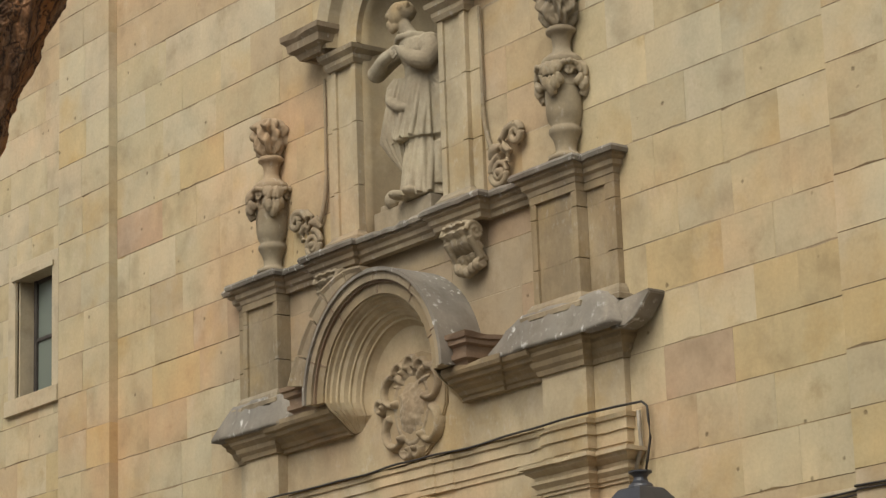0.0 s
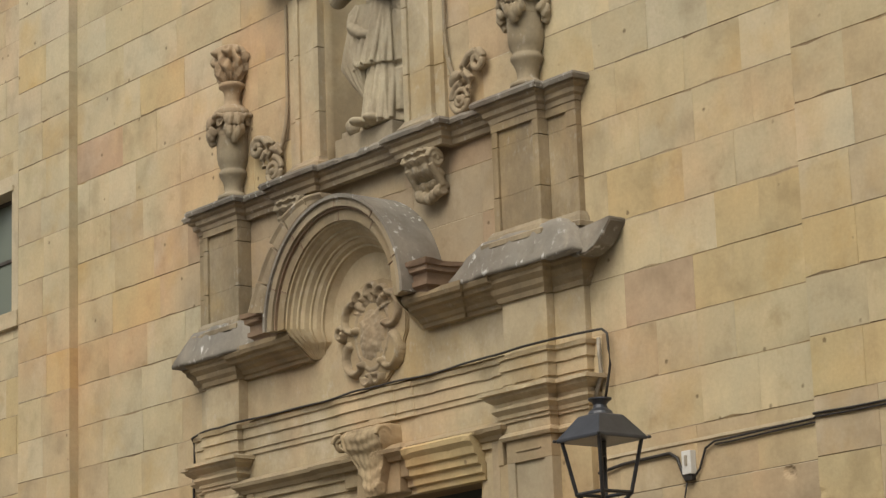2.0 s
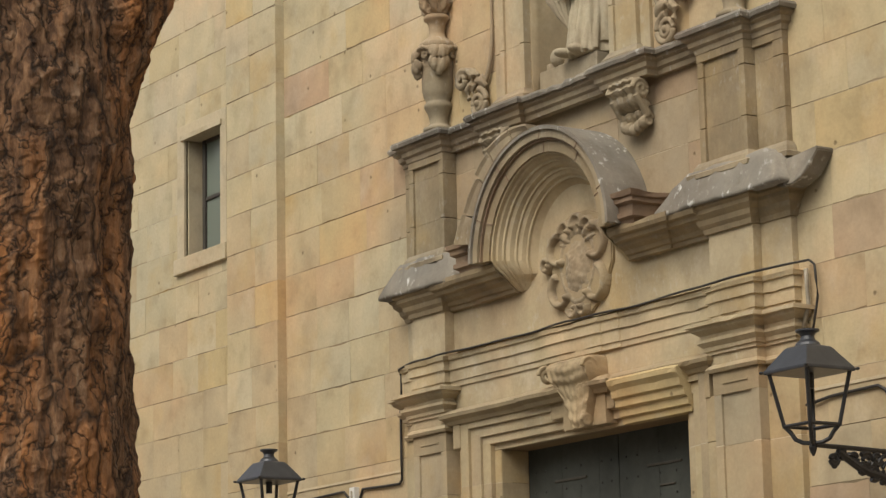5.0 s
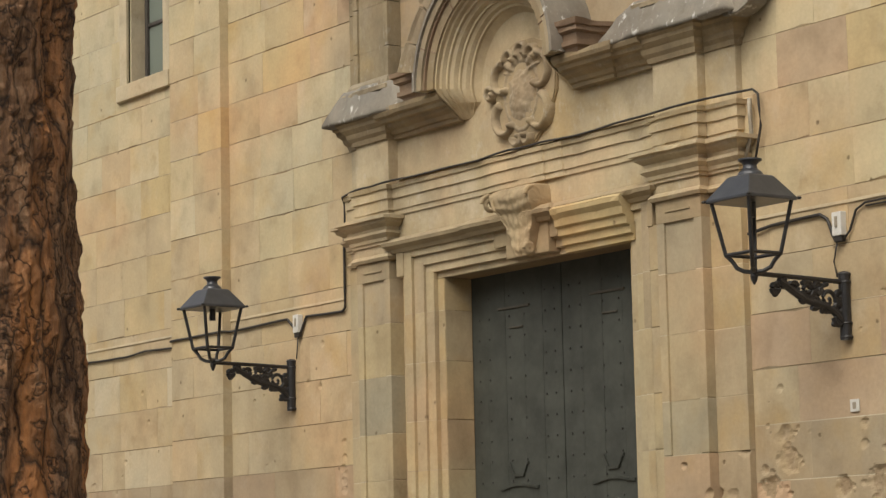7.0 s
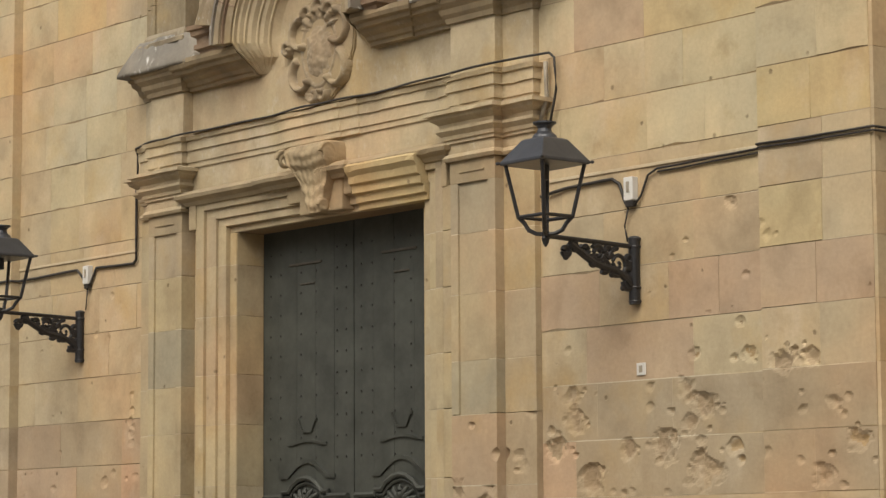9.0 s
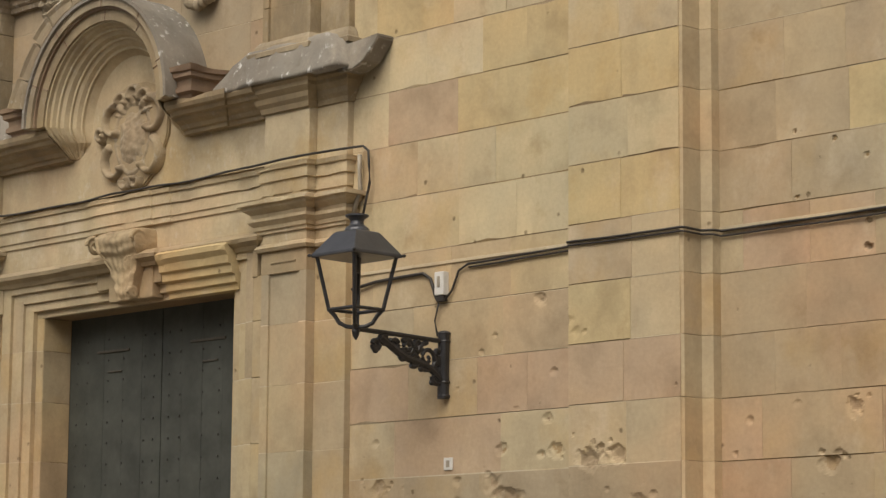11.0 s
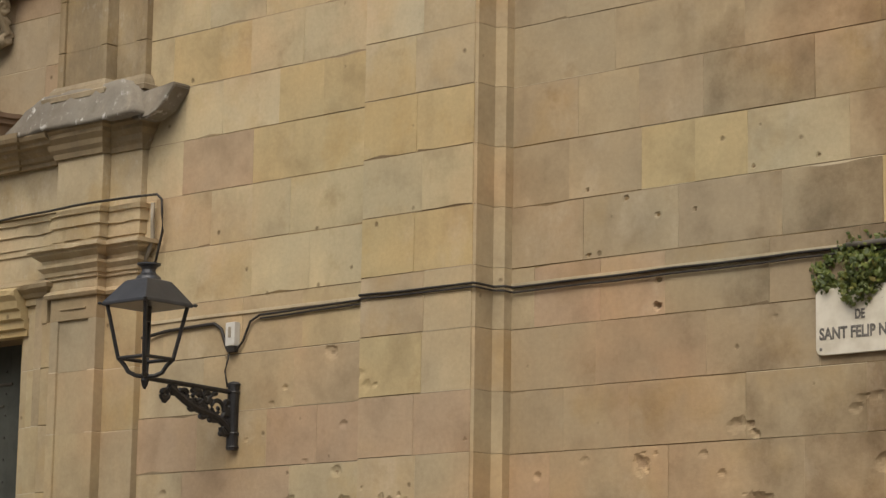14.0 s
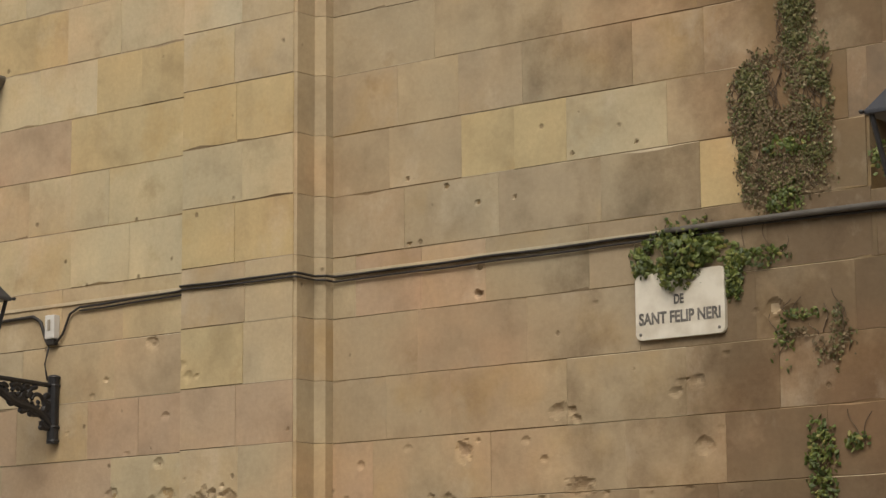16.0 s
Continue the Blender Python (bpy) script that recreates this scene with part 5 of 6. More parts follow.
    part("rosette", bm, door_paint, border, smooth=True)
    part("panel", boxes((c - 0.56, c + 0.56, PD, PD + 0.025, 1.2, 1.77), (c - 0.62, c + 0.62, PD, PD + 0.035, 1.80, 1.85), (c - 0.56, c + 0.56, PD, PD + 0.025, 0.25, 1.05), bevel=0.008), door_paint, leaf)
tagged(part("door_threshold", boxes((-1.6, 1.6, -0.6, 0.25, 0.0, 0.02)), paving), "worn stone door threshold", "threshold", kind="structure")

# ---- windows ----
frame_wood = plain("dark_window_wood", (0.05, 0.042, 0.035), 0.6)
glass, nt, bs = nodes_of("window_glass")
bs.inputs["Base Color"].default_value = (0.17, 0.20, 0.17, 1)
bs.inputs["Roughness"].default_value = 0.2
bs.inputs["Specular IOR Level"].default_value = 0.6
win = tagged(thing("window_1", "narrow timber window with grey-green panes in a stone surround", "window", kind="structure"))
s0, s1, z0, z1 = WINDOW
PW = -0.20
part("surround", boxes((s0 - 0.16, s0, PW - 0.2, PW + 0.02, z0 - 0.02, z1 + 0.02), (s1, s1 + 0.14, PW - 0.2, PW + 0.02, z0 - 0.02, z1 + 0.02), (s0 - 0.16, s1 + 0.14, PW - 0.2, PW + 0.022, z1, z1 + 0.14), bevel=0.006), block_pale, win)
part("surround_edge", boxes((s0 - 0.05, s0 + 0.02, PW - 0.3, PW - 0.03, z0, z1), (s0 - 0.05, s1 + 0.05, PW - 0.3, PW + 0.045, z1 - 0.04, z1 + 0.02), bevel=0.005), block_pale, win)
part("window_sill", boxes((s0 - 0.2, s1 + 0.16, PW - 0.3, PW + 0.05, z0 - 0.18, z0), bevel=0.01), block_pale, win)
sash = part("window_frame", boxes((s0 + 0.10, s0 + 0.16, -0.42, -0.36, z0, z1), (s1 - 0.07, s1, -0.42, -0.34, z0, z1), (s0 + 0.16, s1 - 0.07, -0.41, -0.37, z0, z0 + 0.05), (s0 + 0.16, s1 - 0.07, -0.41, -0.37, z1 - 0.08, z1), (s0 + 0.16, s1 - 0.07, -0.41, -0.37, 7.88, 7.92), bevel=0.004), frame_wood, win)
for a, b in ((z0 + 0.05, 7.88), (7.92, z1 - 0.08)):
    part("pane", boxes((s0 + 0.16, s1 - 0.07, -0.40, -0.39, a, b)), glass, sash)
low = tagged(thing("window_2", "low dark window opening under a projecting stone lintel", "window", kind="structure"))
s0, s1, z0, z1 = LOW_WINDOW
part("lintel", boxes((s0 - 0.16, s1 + 0.08, PW - 0.3, PW + 0.06, z1, z1 + 0.06), (s0 - 0.10, s0, PW - 0.3, PW + 0.03, z0, z1), bevel=0.008), block_pale, low)
sash = part("window_frame", boxes((s0, s0 + 0.2, -0.55, -0.48, z0, z1), (s1 - 0.05, s1, -0.55, -0.48, z0, z1), (s0 + 0.2, s1 - 0.05, -0.55, -0.48, z1 - 0.05, z1)), frame_wood, low)
part("pane", boxes((s0 + 0.2, s1 - 0.05, -0.53, -0.52, z0, z1 - 0.05)), glass, sash)

# ---- wall lanterns ----
def scroll_pts(y, z, r0, r1, turns, start, sign, n=30):
    out = []
    for i in range(n):
        u = i / (n - 1)
        a = start + sign * turns * 2 * math.pi * u
        r = r0 + (r1 - r0) * u
        out.append((0.0, y + r * math.cos(a), z + r * math.sin(a)))
    return out


def make_lantern():
    """Local axes: y = 0 is the wall, -y points out, z = 0 is the arm's height."""
    lamp = thing("wall_lantern", "black iron street lantern on a scrolled wall bracket", "lantern", "wall lanterns")
    R = -0.90
    bm = bmesh.new()
    tube(bm, [(0, -0.035, -0.42), (0, -0.035, 0.06)], 0.042, 14)
    for z in (-0.40, -0.30, 0.0, 0.06):
        blob(bm, (0, -0.03, z), (0.05, 0.05, 0.022), 12, 8)
    part("wall_post", bm, iron, lamp)
    bm = bmesh.new()
    tube(bm, [(0, -0.03, 0.0), (0, -0.45, 0.012), (0, R, 0.02)], 0.018, 8)
    part("arm", bm, iron, lamp)
    bm = bmesh.new()
    pts = [(0, -0.05 - 0.62 * u, -0.30 + 0.28 * u + 0.05 * math.sin(u * math.pi * 2) * (1 - u)) for u in [i / 16 for i in range(17)]]
    tube(bm, pts, 0.027, 8)
    brace = part("brace", bm, iron, lamp)
    for y, z, r, st, sg in ((-0.20, -0.135, 0.115, 1.6, 1), (-0.40, -0.075, 0.065, 2.4, -1), (-0.52, -0.055, 0.045, 2.4, 1), (-0.30, -0.05, 0.05, 0.5, -1), (-0.62, -0.04, 0.03, 1.0, 1), (-0.71, -0.075, 0.045, 1.2, -1), (-0.10, -0.27, 0.05, 3.0, 1), (-0.33, -0.16, 0.05, 4.0, 1), (-0.44, -0.13, 0.035, 3.5, 1), (-0.09, -0.10, 0.05, 1.0, -1), (-0.10, -0.19, 0.045, 5.0, 1)):
        bm = bmesh.new()
        tube(bm, scroll_pts(y, z, r, 0.012, 1.9, st, sg), lambda u: 0.020 - 0.006 * u, 7)
        part("scroll", bm, iron, lamp)
    for y, z in ((-0.33, -0.10), (-0.45, -0.10), (-0.26, -0.22), (-0.15, -0.31), (-0.66, -0.02), (-0.71, -0.12)):
        bm = bmesh.new()
        blob(bm, (0, y, z), (0.014, 0.030, 0.022), 8, 6)
        part("leaf_boss", bm, iron, brace)
    bm = bmesh.new()
    lathe(bm, (0, R), [(0.006, -0.06), (0.02, -0.035), (0.03, 0.0), (0.022, 0.03), (0.03, 0.045), (0.018, 0.06)], 14)
    part("boss", bm, iron, lamp)
    knobs = []
    zb, zt, hb, ht = 0.155, 0.54, 0.135, 0.205
    for a, b in ((-1, -1), (1, -1), (1, 1), (-1, 1)):
        bm = bmesh.new()
        tube(bm, [(a * hb * k, R + b * hb * k, z) for k, z in ((0.10, 0.03), (0.35, 0.035), (0.62, 0.06), (0.78, 0.11), (1.0, zb))], 0.016, 7)
        part("cradle_arm", bm, iron, lamp)
        bm = bmesh.new()
        tube(bm, [(a * hb, R + b * hb, zb - 0.01), (a * ht * 0.98, R + b * ht * 0.98, zt)], 0.016, 6)
        part("corner_bar", bm, iron, lamp)
        bm = bmesh.new()
        blob(bm, (a * ht * 1.16, R + b * ht * 1.16, zt + 0.003), (0.018, 0.018, 0.012), 8, 6)
        knobs.append(part("corner_knob", bm, iron, lamp))
    bm = bmesh.new()
    ring = [(-hb, R - hb, zb), (hb, R - hb, zb), (hb, R + hb, zb), (-hb, R + hb, zb), (-hb, R - hb, zb)]
    for a, b in zip(ring, ring[1:]):
        tube(bm, [a, b], 0.014, 6)
    part("lower_frame", bm, iron, lamp)
    # the lamp holder hanging inside
    bm = bmesh.new()
    tube(bm, [(0.0, R, zt), (0.0, R, zt - 0.12)], 0.03, 10)
    part("lamp_holder", bm, iron, lamp)
    bm = bmesh.new()
    levels = [(ht * 1.12, zt - 0.012), (ht * 1.12, zt + 0.01), (0.120, zt + 0.165), (0.105, zt + 0.175), (0.06, zt + 0.18)]
    rings = [[bm.verts.new((a * h, R + b * h, z)) for a, b in ((-1, -1), (1, -1), (1, 1), (-1, 1))] for h, z in levels]
    for r0, r1 in zip(rings, rings[1:]):
        for j in range(4):
            k = (j + 1) % 4
            bm.faces.new((r0[j], r0[k], r1[k], r1[j]))
    bm.faces.new(rings[0]), bm.faces.new(rings[-1])
    bmesh.ops.bevel(bm, geom=bm.edges[:], offset=0.004, segments=1, affect="EDGES")
    roof = part("roof", bm, roof_zinc, lamp, "dark grey pyramid roof")
    for k in knobs:
        k.parent = roof
    bm = bmesh.new()
    lathe(bm, (0, R), [(0.10, zt + 0.165), (0.085, zt + 0.20), (0.055, zt + 0.225), (0.048, zt + 0.25), (0.06, zt + 0.27), (0.085, zt + 0.285), (0.085, zt + 0.297), (0.03, zt + 0.305)], 20)
    part("vent_cap", bm, roof_zinc, roof)
    return lamp


lantern = make_lantern()
lantern.matrix_basis = pose(-13.50, Y0, 3.755)
copy_thing(lantern, pose(-21.18, Y0, 3.775))
copy_thing(lantern, pose(X0 + 11.19, Y0 + 0.2, 4.08))

# ---- cables, boxes, plate ----
def cable(points, radius=0.014, label="black cable clipped along the stone wall", material=None, waver=0.008):
    bm = bmesh.new()
    fine = []
    pts = [W(*q) for q in points]
    for a, b in zip(pts, pts[1:]):
        n = max(2, int((b - a).length / 0.12))
        for i in range(n):
            q = a.lerp(b, i / n)
            q.z += waver * noise.noise((q.x * 2.1, q.z * 2.1, radius * 100))
            fine.append(q)
    fine.append(pts[-1])
    tube(bm, fine, radius, 7)
    return tagged(part("cable", bm, material or cable_rubber, smooth=True), label, "cable")


cable([(2.84, 0.03, 4.24), (3.10, 0.02, 4.27), (3.62, 0.02, 4.285), (3.70, 0.02, 4.24), (3.76, 0.02, 4.10), (3.80, 0.03, 4.06)], 0.013)
cable([(3.86, 0.03, 4.06), (3.93, 0.02, 4.13), (4.00, 0.02, 4.27), (4.10, 0.02, 4.31), (5.17, 0.02, 4.33), (5.18, 0.115, 4.34), (6.23, 0.115, 4.335), (6.245, 0.08, 4.333), (6.247, -0.075, 4.33), (6.32, -0.108, 4.33), (6.335, -0.18, 4.33), (9.0, -0.18, 4.335), (11.0, -0.18, 4.30)], 0.009)
cable([(4.10, 0.018, 4.285), (5.17, 0.018, 4.30), (5.19, 0.115, 4.315), (6.23, 0.115, 4.31), (6.245, 0.08, 4.308), (6.247, -0.075, 4.305), (6.32, -0.108, 4.30), (6.335, -0.18, 4.295), (9.4, -0.18, 4.30)], 0.007)
cable([(9.0, -0.16, 4.345), (12.0, -0.16, 4.33)], 0.021, "grey conduit pipe along the stone wall", dark_conduit)
cable([(3.80, 0.03, 4.05), (3.76, 0.03, 3.92), (3.80, 0.04, 3.80)], 0.007, "thin black cable hanging to the lantern")
cable([(-2.76, 0.07, 5.02), (-2.76, 0.07, 5.23), (-2.72, 0.12, 5.285), (-2.55, 0.13, 5.30), (-1.95, 0.21, 5.30), (-1.2, 0.15, 5.298), (0.0, 0.18, 5.30), (1.2, 0.15, 5.298), (1.95, 0.21, 5.302), (2.45, 0.20, 5.315), (2.80, 0.12, 5.325), (2.97, 0.05, 5.335), (3.03, 0.05, 5.29), (3.05, 0.05, 5.05), (2.98, 0.05, 4.80)], 0.010, "black cable draped over the portal's moulding", None, 0.02)
cable([(2.93, 0.05, 5.27), (2.94, 0.05, 5.00), (2.88, 0.06, 4.82)], 0.018, "pale conduit pipe beside the portal", conduit, 0.002)
cable([(-2.84, 0.03, 4.95), (-2.84, 0.03, 4.26), (-2.90, 0.02, 4.23), (-3.55, 0.02, 4.245), (-3.63, 0.02, 4.13), (-3.66, 0.03, 4.08)], 0.013)
cable([(-3.72, 0.03, 4.08), (-3.78, 0.02, 4.16), (-3.90, 0.02, 4.25), (-5.01, 0.02, 4.235), (-5.02, 0.115, 4.235), (-6.08, 0.115, 4.23)], 0.013)
cable([(-6.10, -0.18, 4.20), (-7.2, -0.18, 4.24), (-7.6, -0.18, 4.21), (-9.5, -0.18, 4.24)], 0.012)
cable([(-3.69, 0.03, 4.05), (-3.72, 0.03, 3.85)], 0.006, "thin black cable hanging to the lantern")
for s in (3.83, -3.69):
    jb = thing("junction_box", "small white plastic junction box on the stone wall", "junction box", "junction boxes")
    case = part("case", boxes((s - 0.048, s + 0.048, 0.0, 0.06, 4.10, 4.275), bevel=0.008), white_plastic, jb)
    part("gland", boxes((s - 0.04, s + 0.04, 0.005, 0.05, 4.055, 4.10), bevel=0.008), cable_rubber, jb)
    part("switch", boxes((s - 0.013, s + 0.013, 0.06, 0.068, 4.16, 4.24), bevel=0.003), conduit, case)
ledge_s = [(-16.0, -6.08, -0.20), (-5.02, -2.84, 0.0), (2.84, 5.18, 0.0), (6.3, 18.0, -0.2)]
for s0, s1, p in ledge_s:
    tagged(part("trim", boxes((s0, s1, p - 0.03, p + 0.012, 4.335, 4.36), bevel=0.004), block_pale), "thin projecting stone ledge above the cable", "ledge", kind="structure")
plate = thing("number_tile", "small white square tile with a dark mark on the wall", "tile")
tile = part("tile", boxes((3.845, 3.935, 0.0, 0.012, 2.815, 2.905), bevel=0.004), white_plastic, plate)
part("mark", boxes((3.872, 3.908, 0.012, 0.014, 2.835, 2.885)), conduit, tile)

# ---- street sign ----
marble, nt, bs = nodes_of("white_marble")
pos = nt.nodes.new("ShaderNodeNewGeometry").outputs["Position"]
n = noise_tex(nt, pos, 6, 6)
nt.links.new(ramp(nt, n, [(0.3, (0.55, 0.50, 0.40)), (0.6, (0.72, 0.68, 0.58))]), bs.inputs["Base Color"])
bs.inputs["Roughness"].default_value = 0.5
ink = plain("faded_black_lettering", (0.15, 0.14, 0.125), 0.7, 0.0, 0.6, 22)
S0, S1, Z0, Z1, PS = 8.76, 9.40, 3.682, 4.09, -0.20
sign = thing("street_sign", "white marble street sign with black capitals on the stone wall", "sign")
bm = bmesh.new()
outline = [(cx + 0.035 * math.cos(a), cz + 0.035 * math.sin(a)) for cx, cz, a0 in ((S1 - 0.035, Z0 + 0.035, -math.pi / 2), (S1 - 0.035, Z1 - 0.035, 0), (S0 + 0.035, Z1 - 0.035, math.pi / 2), (S0 + 0.035, Z0 + 0.035, math.pi)) for a in [a0 + math.pi / 2 * i / 5 for i in range(6)]]
prism(bm, outline, PS, PS + 0.03)
bmesh.ops.bevel(bm, geom=[e for e in bm.edges if abs(e.verts[0].co.y - e.verts[1].co.y) < 1e-5], offset=0.005, segments=2, affect="EDGES")
slab = part("slab", bm, marble, sign)


def lettering(text, s, z, size, width):
    cu = bpy.data.curves.new("lettering", "FONT")
    cu.body, cu.size, cu.extrude, cu.align_x, cu.align_y, cu.offset = text, size, 0.001, "CENTER", "CENTER", 0.0032
    tmp = new("lettering", cu)
    dg = bpy.context.evaluated_depsgraph_get()
    me = bpy.data.meshes.new_from_object(tmp.evaluated_get(dg))
    bpy.data.objects.remove(tmp)
    me.materials.clear()
    me.materials.append(ink)
    xs = [v.co.x for v in me.vertices]
    k = width / (max(xs) - min(xs))
    ob = new("lettering", me)
    ob.matrix_basis = Matrix.Translation(W(s, PS + 0.032, z)) @ pose(0, 0, 0, 90, 0, 0) @ Matrix.Diagonal((k, 1, 1, 1))
    ob.parent = slab


mid = (S0 + S1) / 2
lettering("SANT FELIP NERI", mid, Z0 + 0.125, 0.100, 0.585)
lettering("DE", mid - 0.005, Z0 + 0.232, 0.080, 0.07)
for s, z in ((S0 + 0.035, Z0 + 0.035), (S1 - 0.04, Z0 + 0.035)):
    bm = bmesh.new()
    blob(bm, W(s, PS + 0.03, z), (0.011, 0.006, 0.011), 10, 6)
    part("screw", bm, ink, slab)

# ---- climbing plants ----
leaf_green, nt, bs = nodes_of("creeper_leaf")
geo = nt.nodes.new("ShaderNodeNewGeometry")
nt.links.new(ramp(nt, geo.outputs["Random Per Island"], [(0.0, (0.04, 0.06, 0.013)), (0.5, (0.095, 0.13, 0.024)), (0.9, (0.17, 0.19, 0.04)), (1.0, (0.25, 0.21, 0.06))]), bs.inputs["Base Color"])
bs.inputs["Roughness"].default_value = 0.55
leaf_olive, nt, bs = nodes_of("dull_creeper_leaf")
geo = nt.nodes.new("ShaderNodeNewGeometry")
nt.links.new(ramp(nt, geo.outputs["Random Per Island"], [(0.0, (0.06, 0.065, 0.02)), (0.5, (0.105, 0.11, 0.03)), (0.85, (0.16, 0.15, 0.05)), (0.97, (0.22, 0.19, 0.09)), (1.0, (0.40, 0.36, 0.22))]), bs.inputs["Base Color"])
bs.inputs["Roughness"].default_value = 0.6
leaf_dry, nt, bs = nodes_of("dry_creeper_leaf")
geo = nt.nodes.new("ShaderNodeNewGeometry")
nt.links.new(ramp(nt, geo.outputs["Random Per Island"], [(0.0, (0.10, 0.075, 0.035)), (0.45, (0.17, 0.125, 0.065)), (0.8, (0.23, 0.17, 0.095)), (0.85, (0.10, 0.12, 0.035)), (1.0, (0.13, 0.15, 0.04))]), bs.inputs["Base Color"])
bs.inputs["Roughness"].default_value = 0.7
twig = plain("creeper_stem", (0.09, 0.06, 0.035), 0.8)


def creeper(label, patches, seed):
    """patches: centre s, z, half sizes, how far out, count, leaf size, material."""
    r = random.Random(seed)
    plant = thing("creeper", label, "plant")
    for cs, cz, hs, hz, out, count, size, mat in patches:
        vs, fs = [], []
        for _ in range(count):
            a, q = r.uniform(0, 2 * math.pi), math.sqrt(r.random()) * r.uniform(0.75, 1.25)
            s, z = cs + hs * q * math.cos(a), cz + hz * q * math.sin(a)
            if noise.noise((s * 7, z * 7, seed)) < r.uniform(-0.5, 0.25):
                continue
            c = W(s, PS + 0.01 + out * r.random() * max(0.15, 1.1 - q), z)
            k = size * r.uniform(0.6, 1.3)
            turn = Euler((r.uniform(-0.9, 0.9), r.uniform(0, 6.28), r.uniform(-0.9, 0.9))).to_matrix()
            o = len(vs)
            for x, y in ((0, -0.9), (0.45, -0.5), (0.5, 0.1), (0.0, 0.9), (-0.5, 0.1), (-0.45, -0.5)):
                vs.append(c + turn @ Vector((x * k, 0.12 * k * (abs(x) * 2), y * k)))
            fs += [(o, o + 1, o + 2, o + 3), (o, o + 3, o + 4, o + 5)]
        me = bpy.data.meshes.new("leaves")
        me.from_pydata(vs, [], fs)
        me.materials.append(mat)
        ob = new("leaves", me)
        ob.parent = plant
        tagged(ob, kind="stuff")
        for _ in range(max(3, count // 70 if mat is leaf_dry else count // 300)):
            s, z = cs + hs * r.uniform(-0.95, 0.95), cz + hz * r.uniform(-0.95, 0.6)
            lean, tall, ph = r.uniform(-0.5, 0.5), r.uniform(0.06, 0.22), r.uniform(0, 6)
            bm = bmesh.new()
            tube(bm, [W(s + lean * tall * u + 0.018 * math.sin(5 * u + ph), PS + 0.006 + 0.012 * u, z + tall * u) for u in [i / 7 for i in range(8)]], 0.0028, 5)
            part("stem", bm, twig, plant)
    return plant


creeper("bright green leafy creeper tumbling over the street sign", [
    (9.08, 4.19, 0.32, 0.13, 0.18, 1300, 0.024, leaf_green), (9.06, 4.06, 0.16, 0.10, 0.16, 380, 0.022, leaf_green), (8.86, 4.12, 0.12, 0.07, 0.10, 200, 0.022, leaf_green),
    (9.46, 4.05, 0.07, 0.17, 0.08, 330, 0.020, leaf_green), (9.64, 4.12, 0.20, 0.06, 0.08, 260, 0.020, leaf_green), (9.12, 4.32, 0.20, 0.10, 0.10, 260, 0.020, leaf_green)], 3)
creeper("half-dry brown and green creeper climbing the darker end of the wall", [
    (9.93, 5.60, 0.11, 0.30, 0.06, 1700, 0.013, leaf_olive), (9.93, 5.55, 0.13, 0.34, 0.03, 1500, 0.012, leaf_dry), (9.60, 5.13, 0.14, 0.20, 0.05, 1300, 0.013, leaf_olive), (9.62, 5.05, 0.16, 0.30, 0.03, 2600, 0.013, leaf_dry),
    (10.06, 5.02, 0.10, 0.42, 0.05, 1300, 0.013, leaf_olive), (9.86, 4.90, 0.27, 0.44, 0.025, 4300, 0.013, leaf_dry), (9.66, 4.66, 0.16, 0.26, 0.03, 1700, 0.012, leaf_dry), (9.84, 4.55, 0.30, 0.12, 0.03, 900, 0.012, leaf_dry), (9.58, 4.72, 0.08, 0.22, 0.04, 260, 0.013, leaf_olive),
    (9.84, 4.77, 0.17, 0.06, 0.09, 330, 0.020, leaf_green), (9.82, 4.44, 0.12, 0.10, 0.08, 260, 0.019, leaf_green), (10.05, 4.72, 0.12, 0.10, 0.05, 220, 0.014, leaf_olive), (9.95, 6.1, 0.12, 0.35, 0.06, 700, 0.015, leaf_olive), (10.52, 4.62, 0.12, 0.10, 0.07, 130, 0.020, leaf_green)], 5)
creeper("sparse creeper hanging down the lower wall", [
    (9.78, 3.55, 0.07, 0.16, 0.06, 170, 0.018, leaf_green), (10.12, 3.58, 0.14, 0.14, 0.04, 200, 0.015, leaf_dry), (10.02, 2.85, 0.10, 0.28, 0.08, 420, 0.021, leaf_green), (10.25, 2.98, 0.08, 0.05, 0.06, 80, 0.022, leaf_green), (9.92, 3.64, 0.16, 0.03, 0.05, 80, 0.016, leaf_dry), (9.95, 3.75, 0.18, 0.03, 0.04, 140, 0.016, leaf_green), (10.15, 3.60, 0.05, 0.20, 0.04, 130, 0.014, leaf_olive)], 9)

# ---- tree in the square ----
bark, nt, bs = nodes_of("flaking_bark")
pos = nt.nodes.new("ShaderNodeNewGeometry").outputs["Position"]
warp = noise_tex(nt, pos, 5.0, 4, 0.6)
plates = nt.nodes.new("ShaderNodeTexVoronoi")
plates.feature = "DISTANCE_TO_EDGE"
plates.inputs["Scale"].default_value = 8.0
mp = nt.nodes.new("ShaderNodeMapping")
mp.inputs["Scale"].default_value = (1.6, 1.6, 0.34)
shift = nt.nodes.new("ShaderNodeVectorMath")
shift.operation = "ADD"
nt.links.new(pos, shift.inputs[0])
nt.links.new(maths(nt, "MULTIPLY", warp, 0.35), shift.inputs[1])
nt.links.new(shift.outputs[0], mp.inputs["Vector"])
nt.links.new(mp.outputs[0], plates.inputs["Vector"])
cells = ramp(nt, plates.outputs["Distance"], [(0.0, (0, 0, 0)), (0.16, (1, 1, 1))])
flakes = noise_tex(nt, pos, 11.0, 7, 0.72, (1.7, 1.7, 0.55))
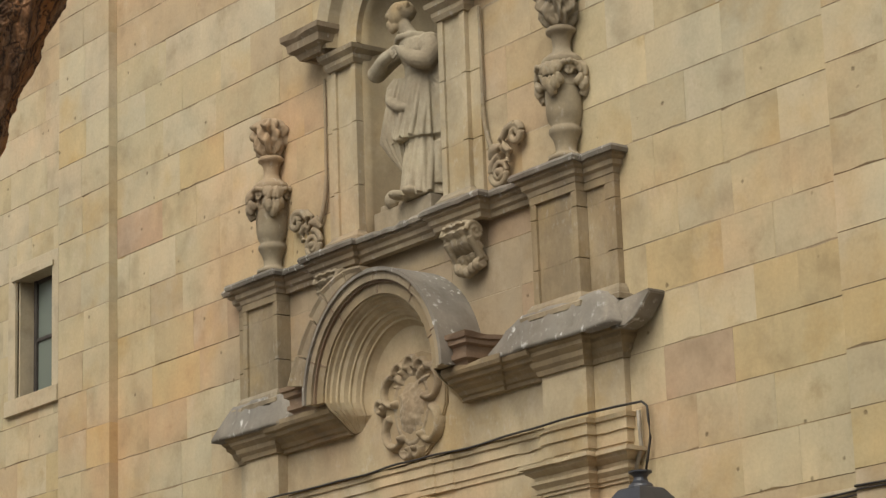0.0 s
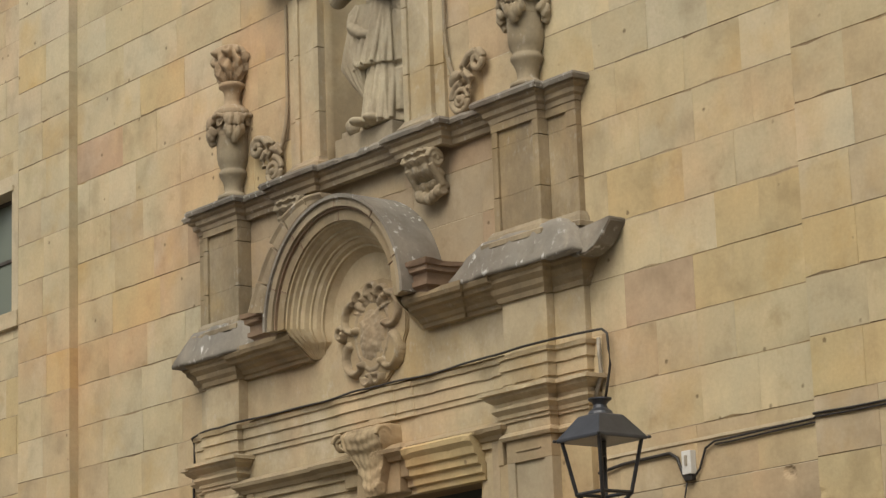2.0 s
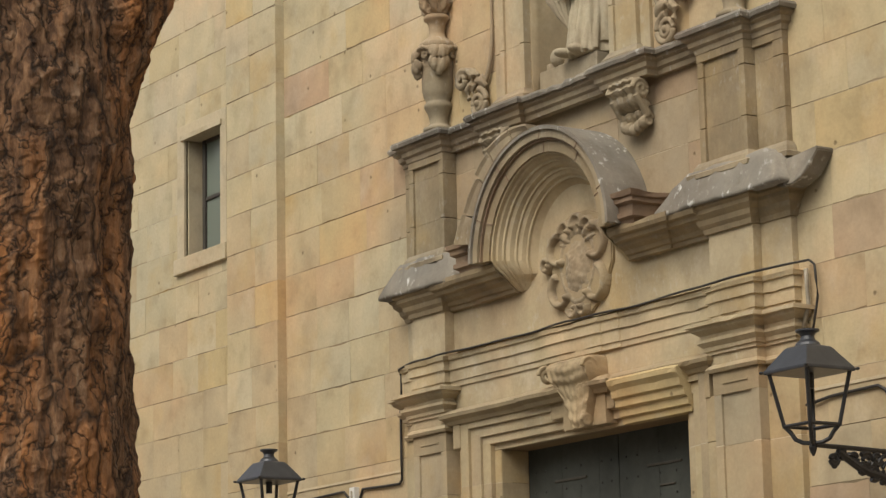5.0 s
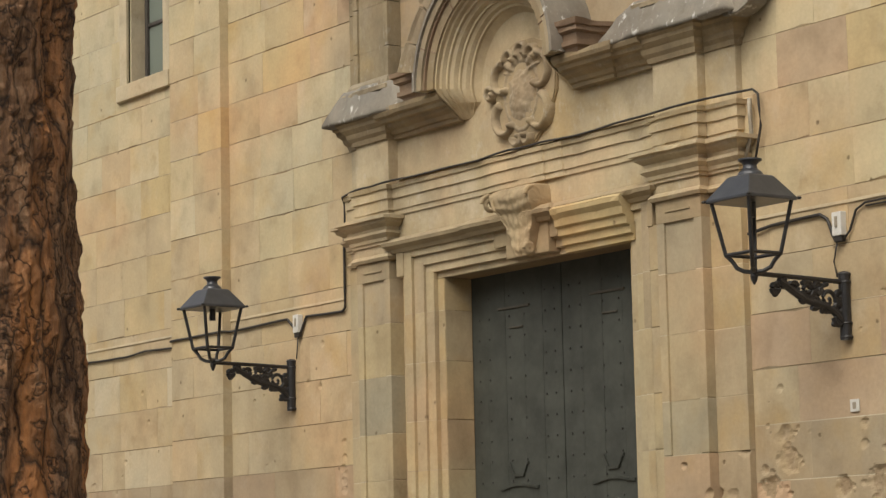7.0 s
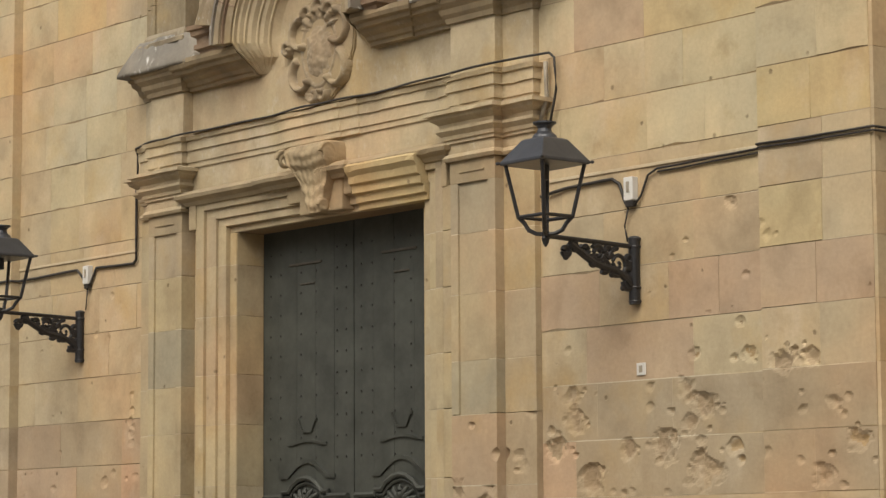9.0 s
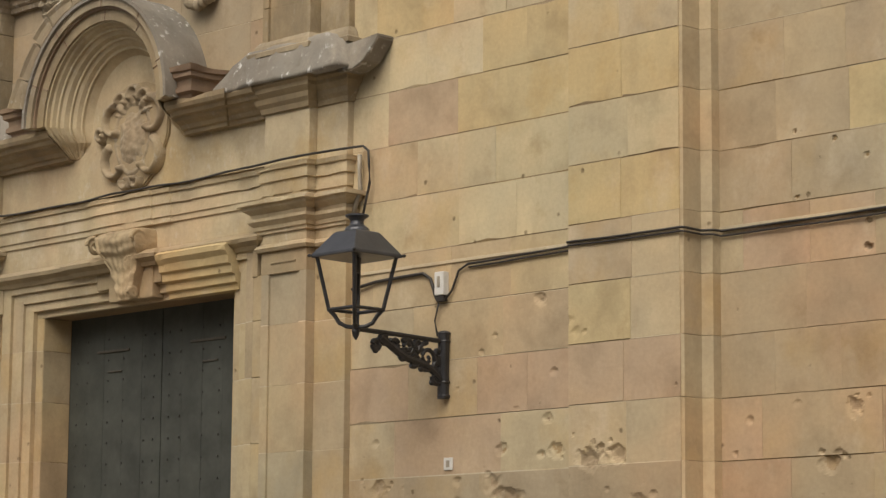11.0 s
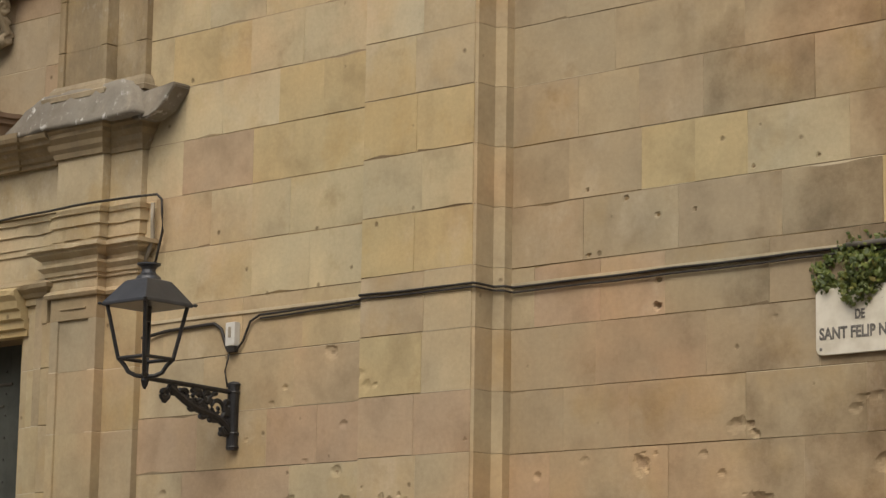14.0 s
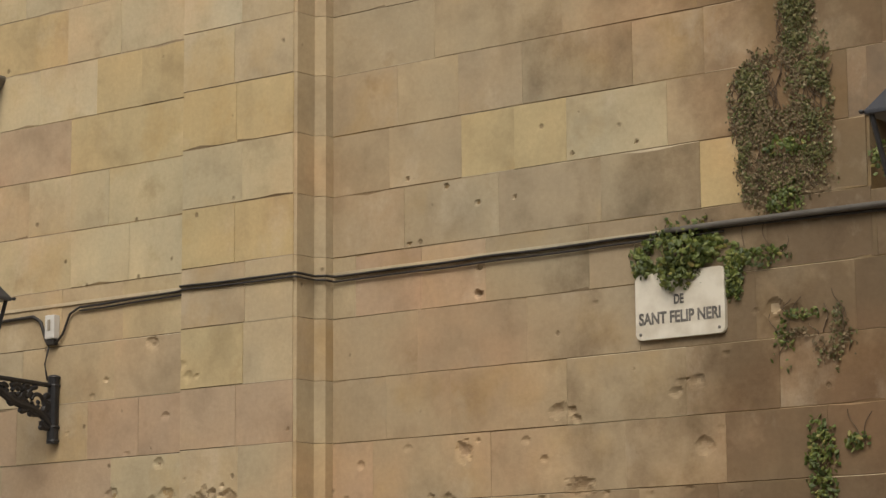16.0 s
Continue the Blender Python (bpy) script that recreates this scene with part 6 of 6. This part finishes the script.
streaks = noise_tex(nt, pos, 2.2, 5, 0.62, (2.6, 2.6, 0.38))
fine = noise_tex(nt, pos, 42.0, 6, 0.75, (1.0, 1.0, 0.55))
col = ramp(nt, flakes, [(0.30, (0.05, 0.028, 0.017)), (0.43, (0.17, 0.09, 0.048)), (0.55, (0.36, 0.20, 0.105)), (0.70, (0.50, 0.34, 0.22))])
col = mix(nt, ramp(nt, streaks, [(0.47, (0, 0, 0)), (0.62, (0.85, 0.85, 0.85))]), col, (0.60, 0.255, 0.085))
col = mix(nt, ramp(nt, cells, [(0.0, (0.9, 0.9, 0.9)), (0.45, (0, 0, 0))]), col, (0.03, 0.018, 0.012))
col = mix(nt, 0.6, col, ramp(nt, fine, [(0.3, (0.58, 0.54, 0.50)), (0.7, (1.35, 1.32, 1.28))]), "MULTIPLY")
nt.links.new(col, bs.inputs["Base Color"])
bs.inputs["Roughness"].default_value = 0.92
bump(nt, bs, (cells, 0.05, 0.9), (flakes, 0.04, 1.0), (fine, 0.012, 0.9))
TREE_D, TREE_A = 9.0, radians(66.12)
TX, TY = -TREE_D * math.sin(TREE_A), TREE_D * math.cos(TREE_A)
RIGHT = Vector((math.cos(TREE_A), math.sin(TREE_A), 0))
tree = thing("tree", "old tree trunk with rough flaking orange-brown bark", "tree")


def limb(name, pts, radii, sides=110, steps=150):
    """A bark-covered limb along a bent line; ridges and plates are real relief."""
    bm = bmesh.new()
    rings = []
    n = len(pts) - 1
    for i in range(steps + 1):
        u = i / steps * n
        k = min(int(u), n - 1)
        f = u - k
        f2 = f * f * (3 - 2 * f)
        c = Vector(pts[k]).lerp(Vector(pts[k + 1]), f)
        r = radii[k] + (radii[k + 1] - radii[k]) * f2
        ring = []
        for j in range(sides):
            a = 2 * math.pi * j / sides
            d = Vector((math.cos(a), math.sin(a), 0))
            q = c + d * r
            w = noise.noise((q.x * 7, q.y * 7, q.z * 1.6))
            e = noise.noise((q.x * 19, q.y * 19, q.z * 6.5))
            g = noise.noise((q.x * 45, q.y * 45, q.z * 22))
            ridge = 1 - abs(w) * 2
            ring.append(bm.verts.new(c + d * (r + 0.034 * ridge - 0.015 + 0.022 * round(e * 3) / 3 + 0.010 * g)))
        rings.append(ring)
    for a, b in zip(rings, rings[1:]):
        for j in range(sides):
            k = (j + 1) % sides
            bm.faces.new((a[j], a[k], b[k], b[j]))
    bm.faces.new(rings[0]), bm.faces.new(rings[-1])
    return part(name, bm, bark, tree)


base = Vector((TX, TY, 0))
limb("trunk", [base, base + Vector((0, 0, 1.2)), base + Vector((0, 0, 2.2)), base + Vector((0, 0, 3.2)), base + Vector((0, 0, 3.9)), base + RIGHT * -0.05 + Vector((0, 0, 4.8)), base + RIGHT * -0.2 + Vector((0, 0, 6.5))],
     [0.62, 0.54, 0.47, 0.42, 0.42, 0.36, 0.26], steps=260)
limb("limb", [base + RIGHT * 0.02 + Vector((0, 0, 3.3)), base + RIGHT * 0.22 + Vector((0, 0, 4.0)), base + RIGHT * 0.42 + Vector((0, 0, 4.5)), base + RIGHT * 0.62 + Vector((0, 0, 4.95)), base + RIGHT * 1.3 + Vector((0, 0, 6.6))],
     [0.30, 0.22, 0.20, 0.19, 0.12], steps=140)
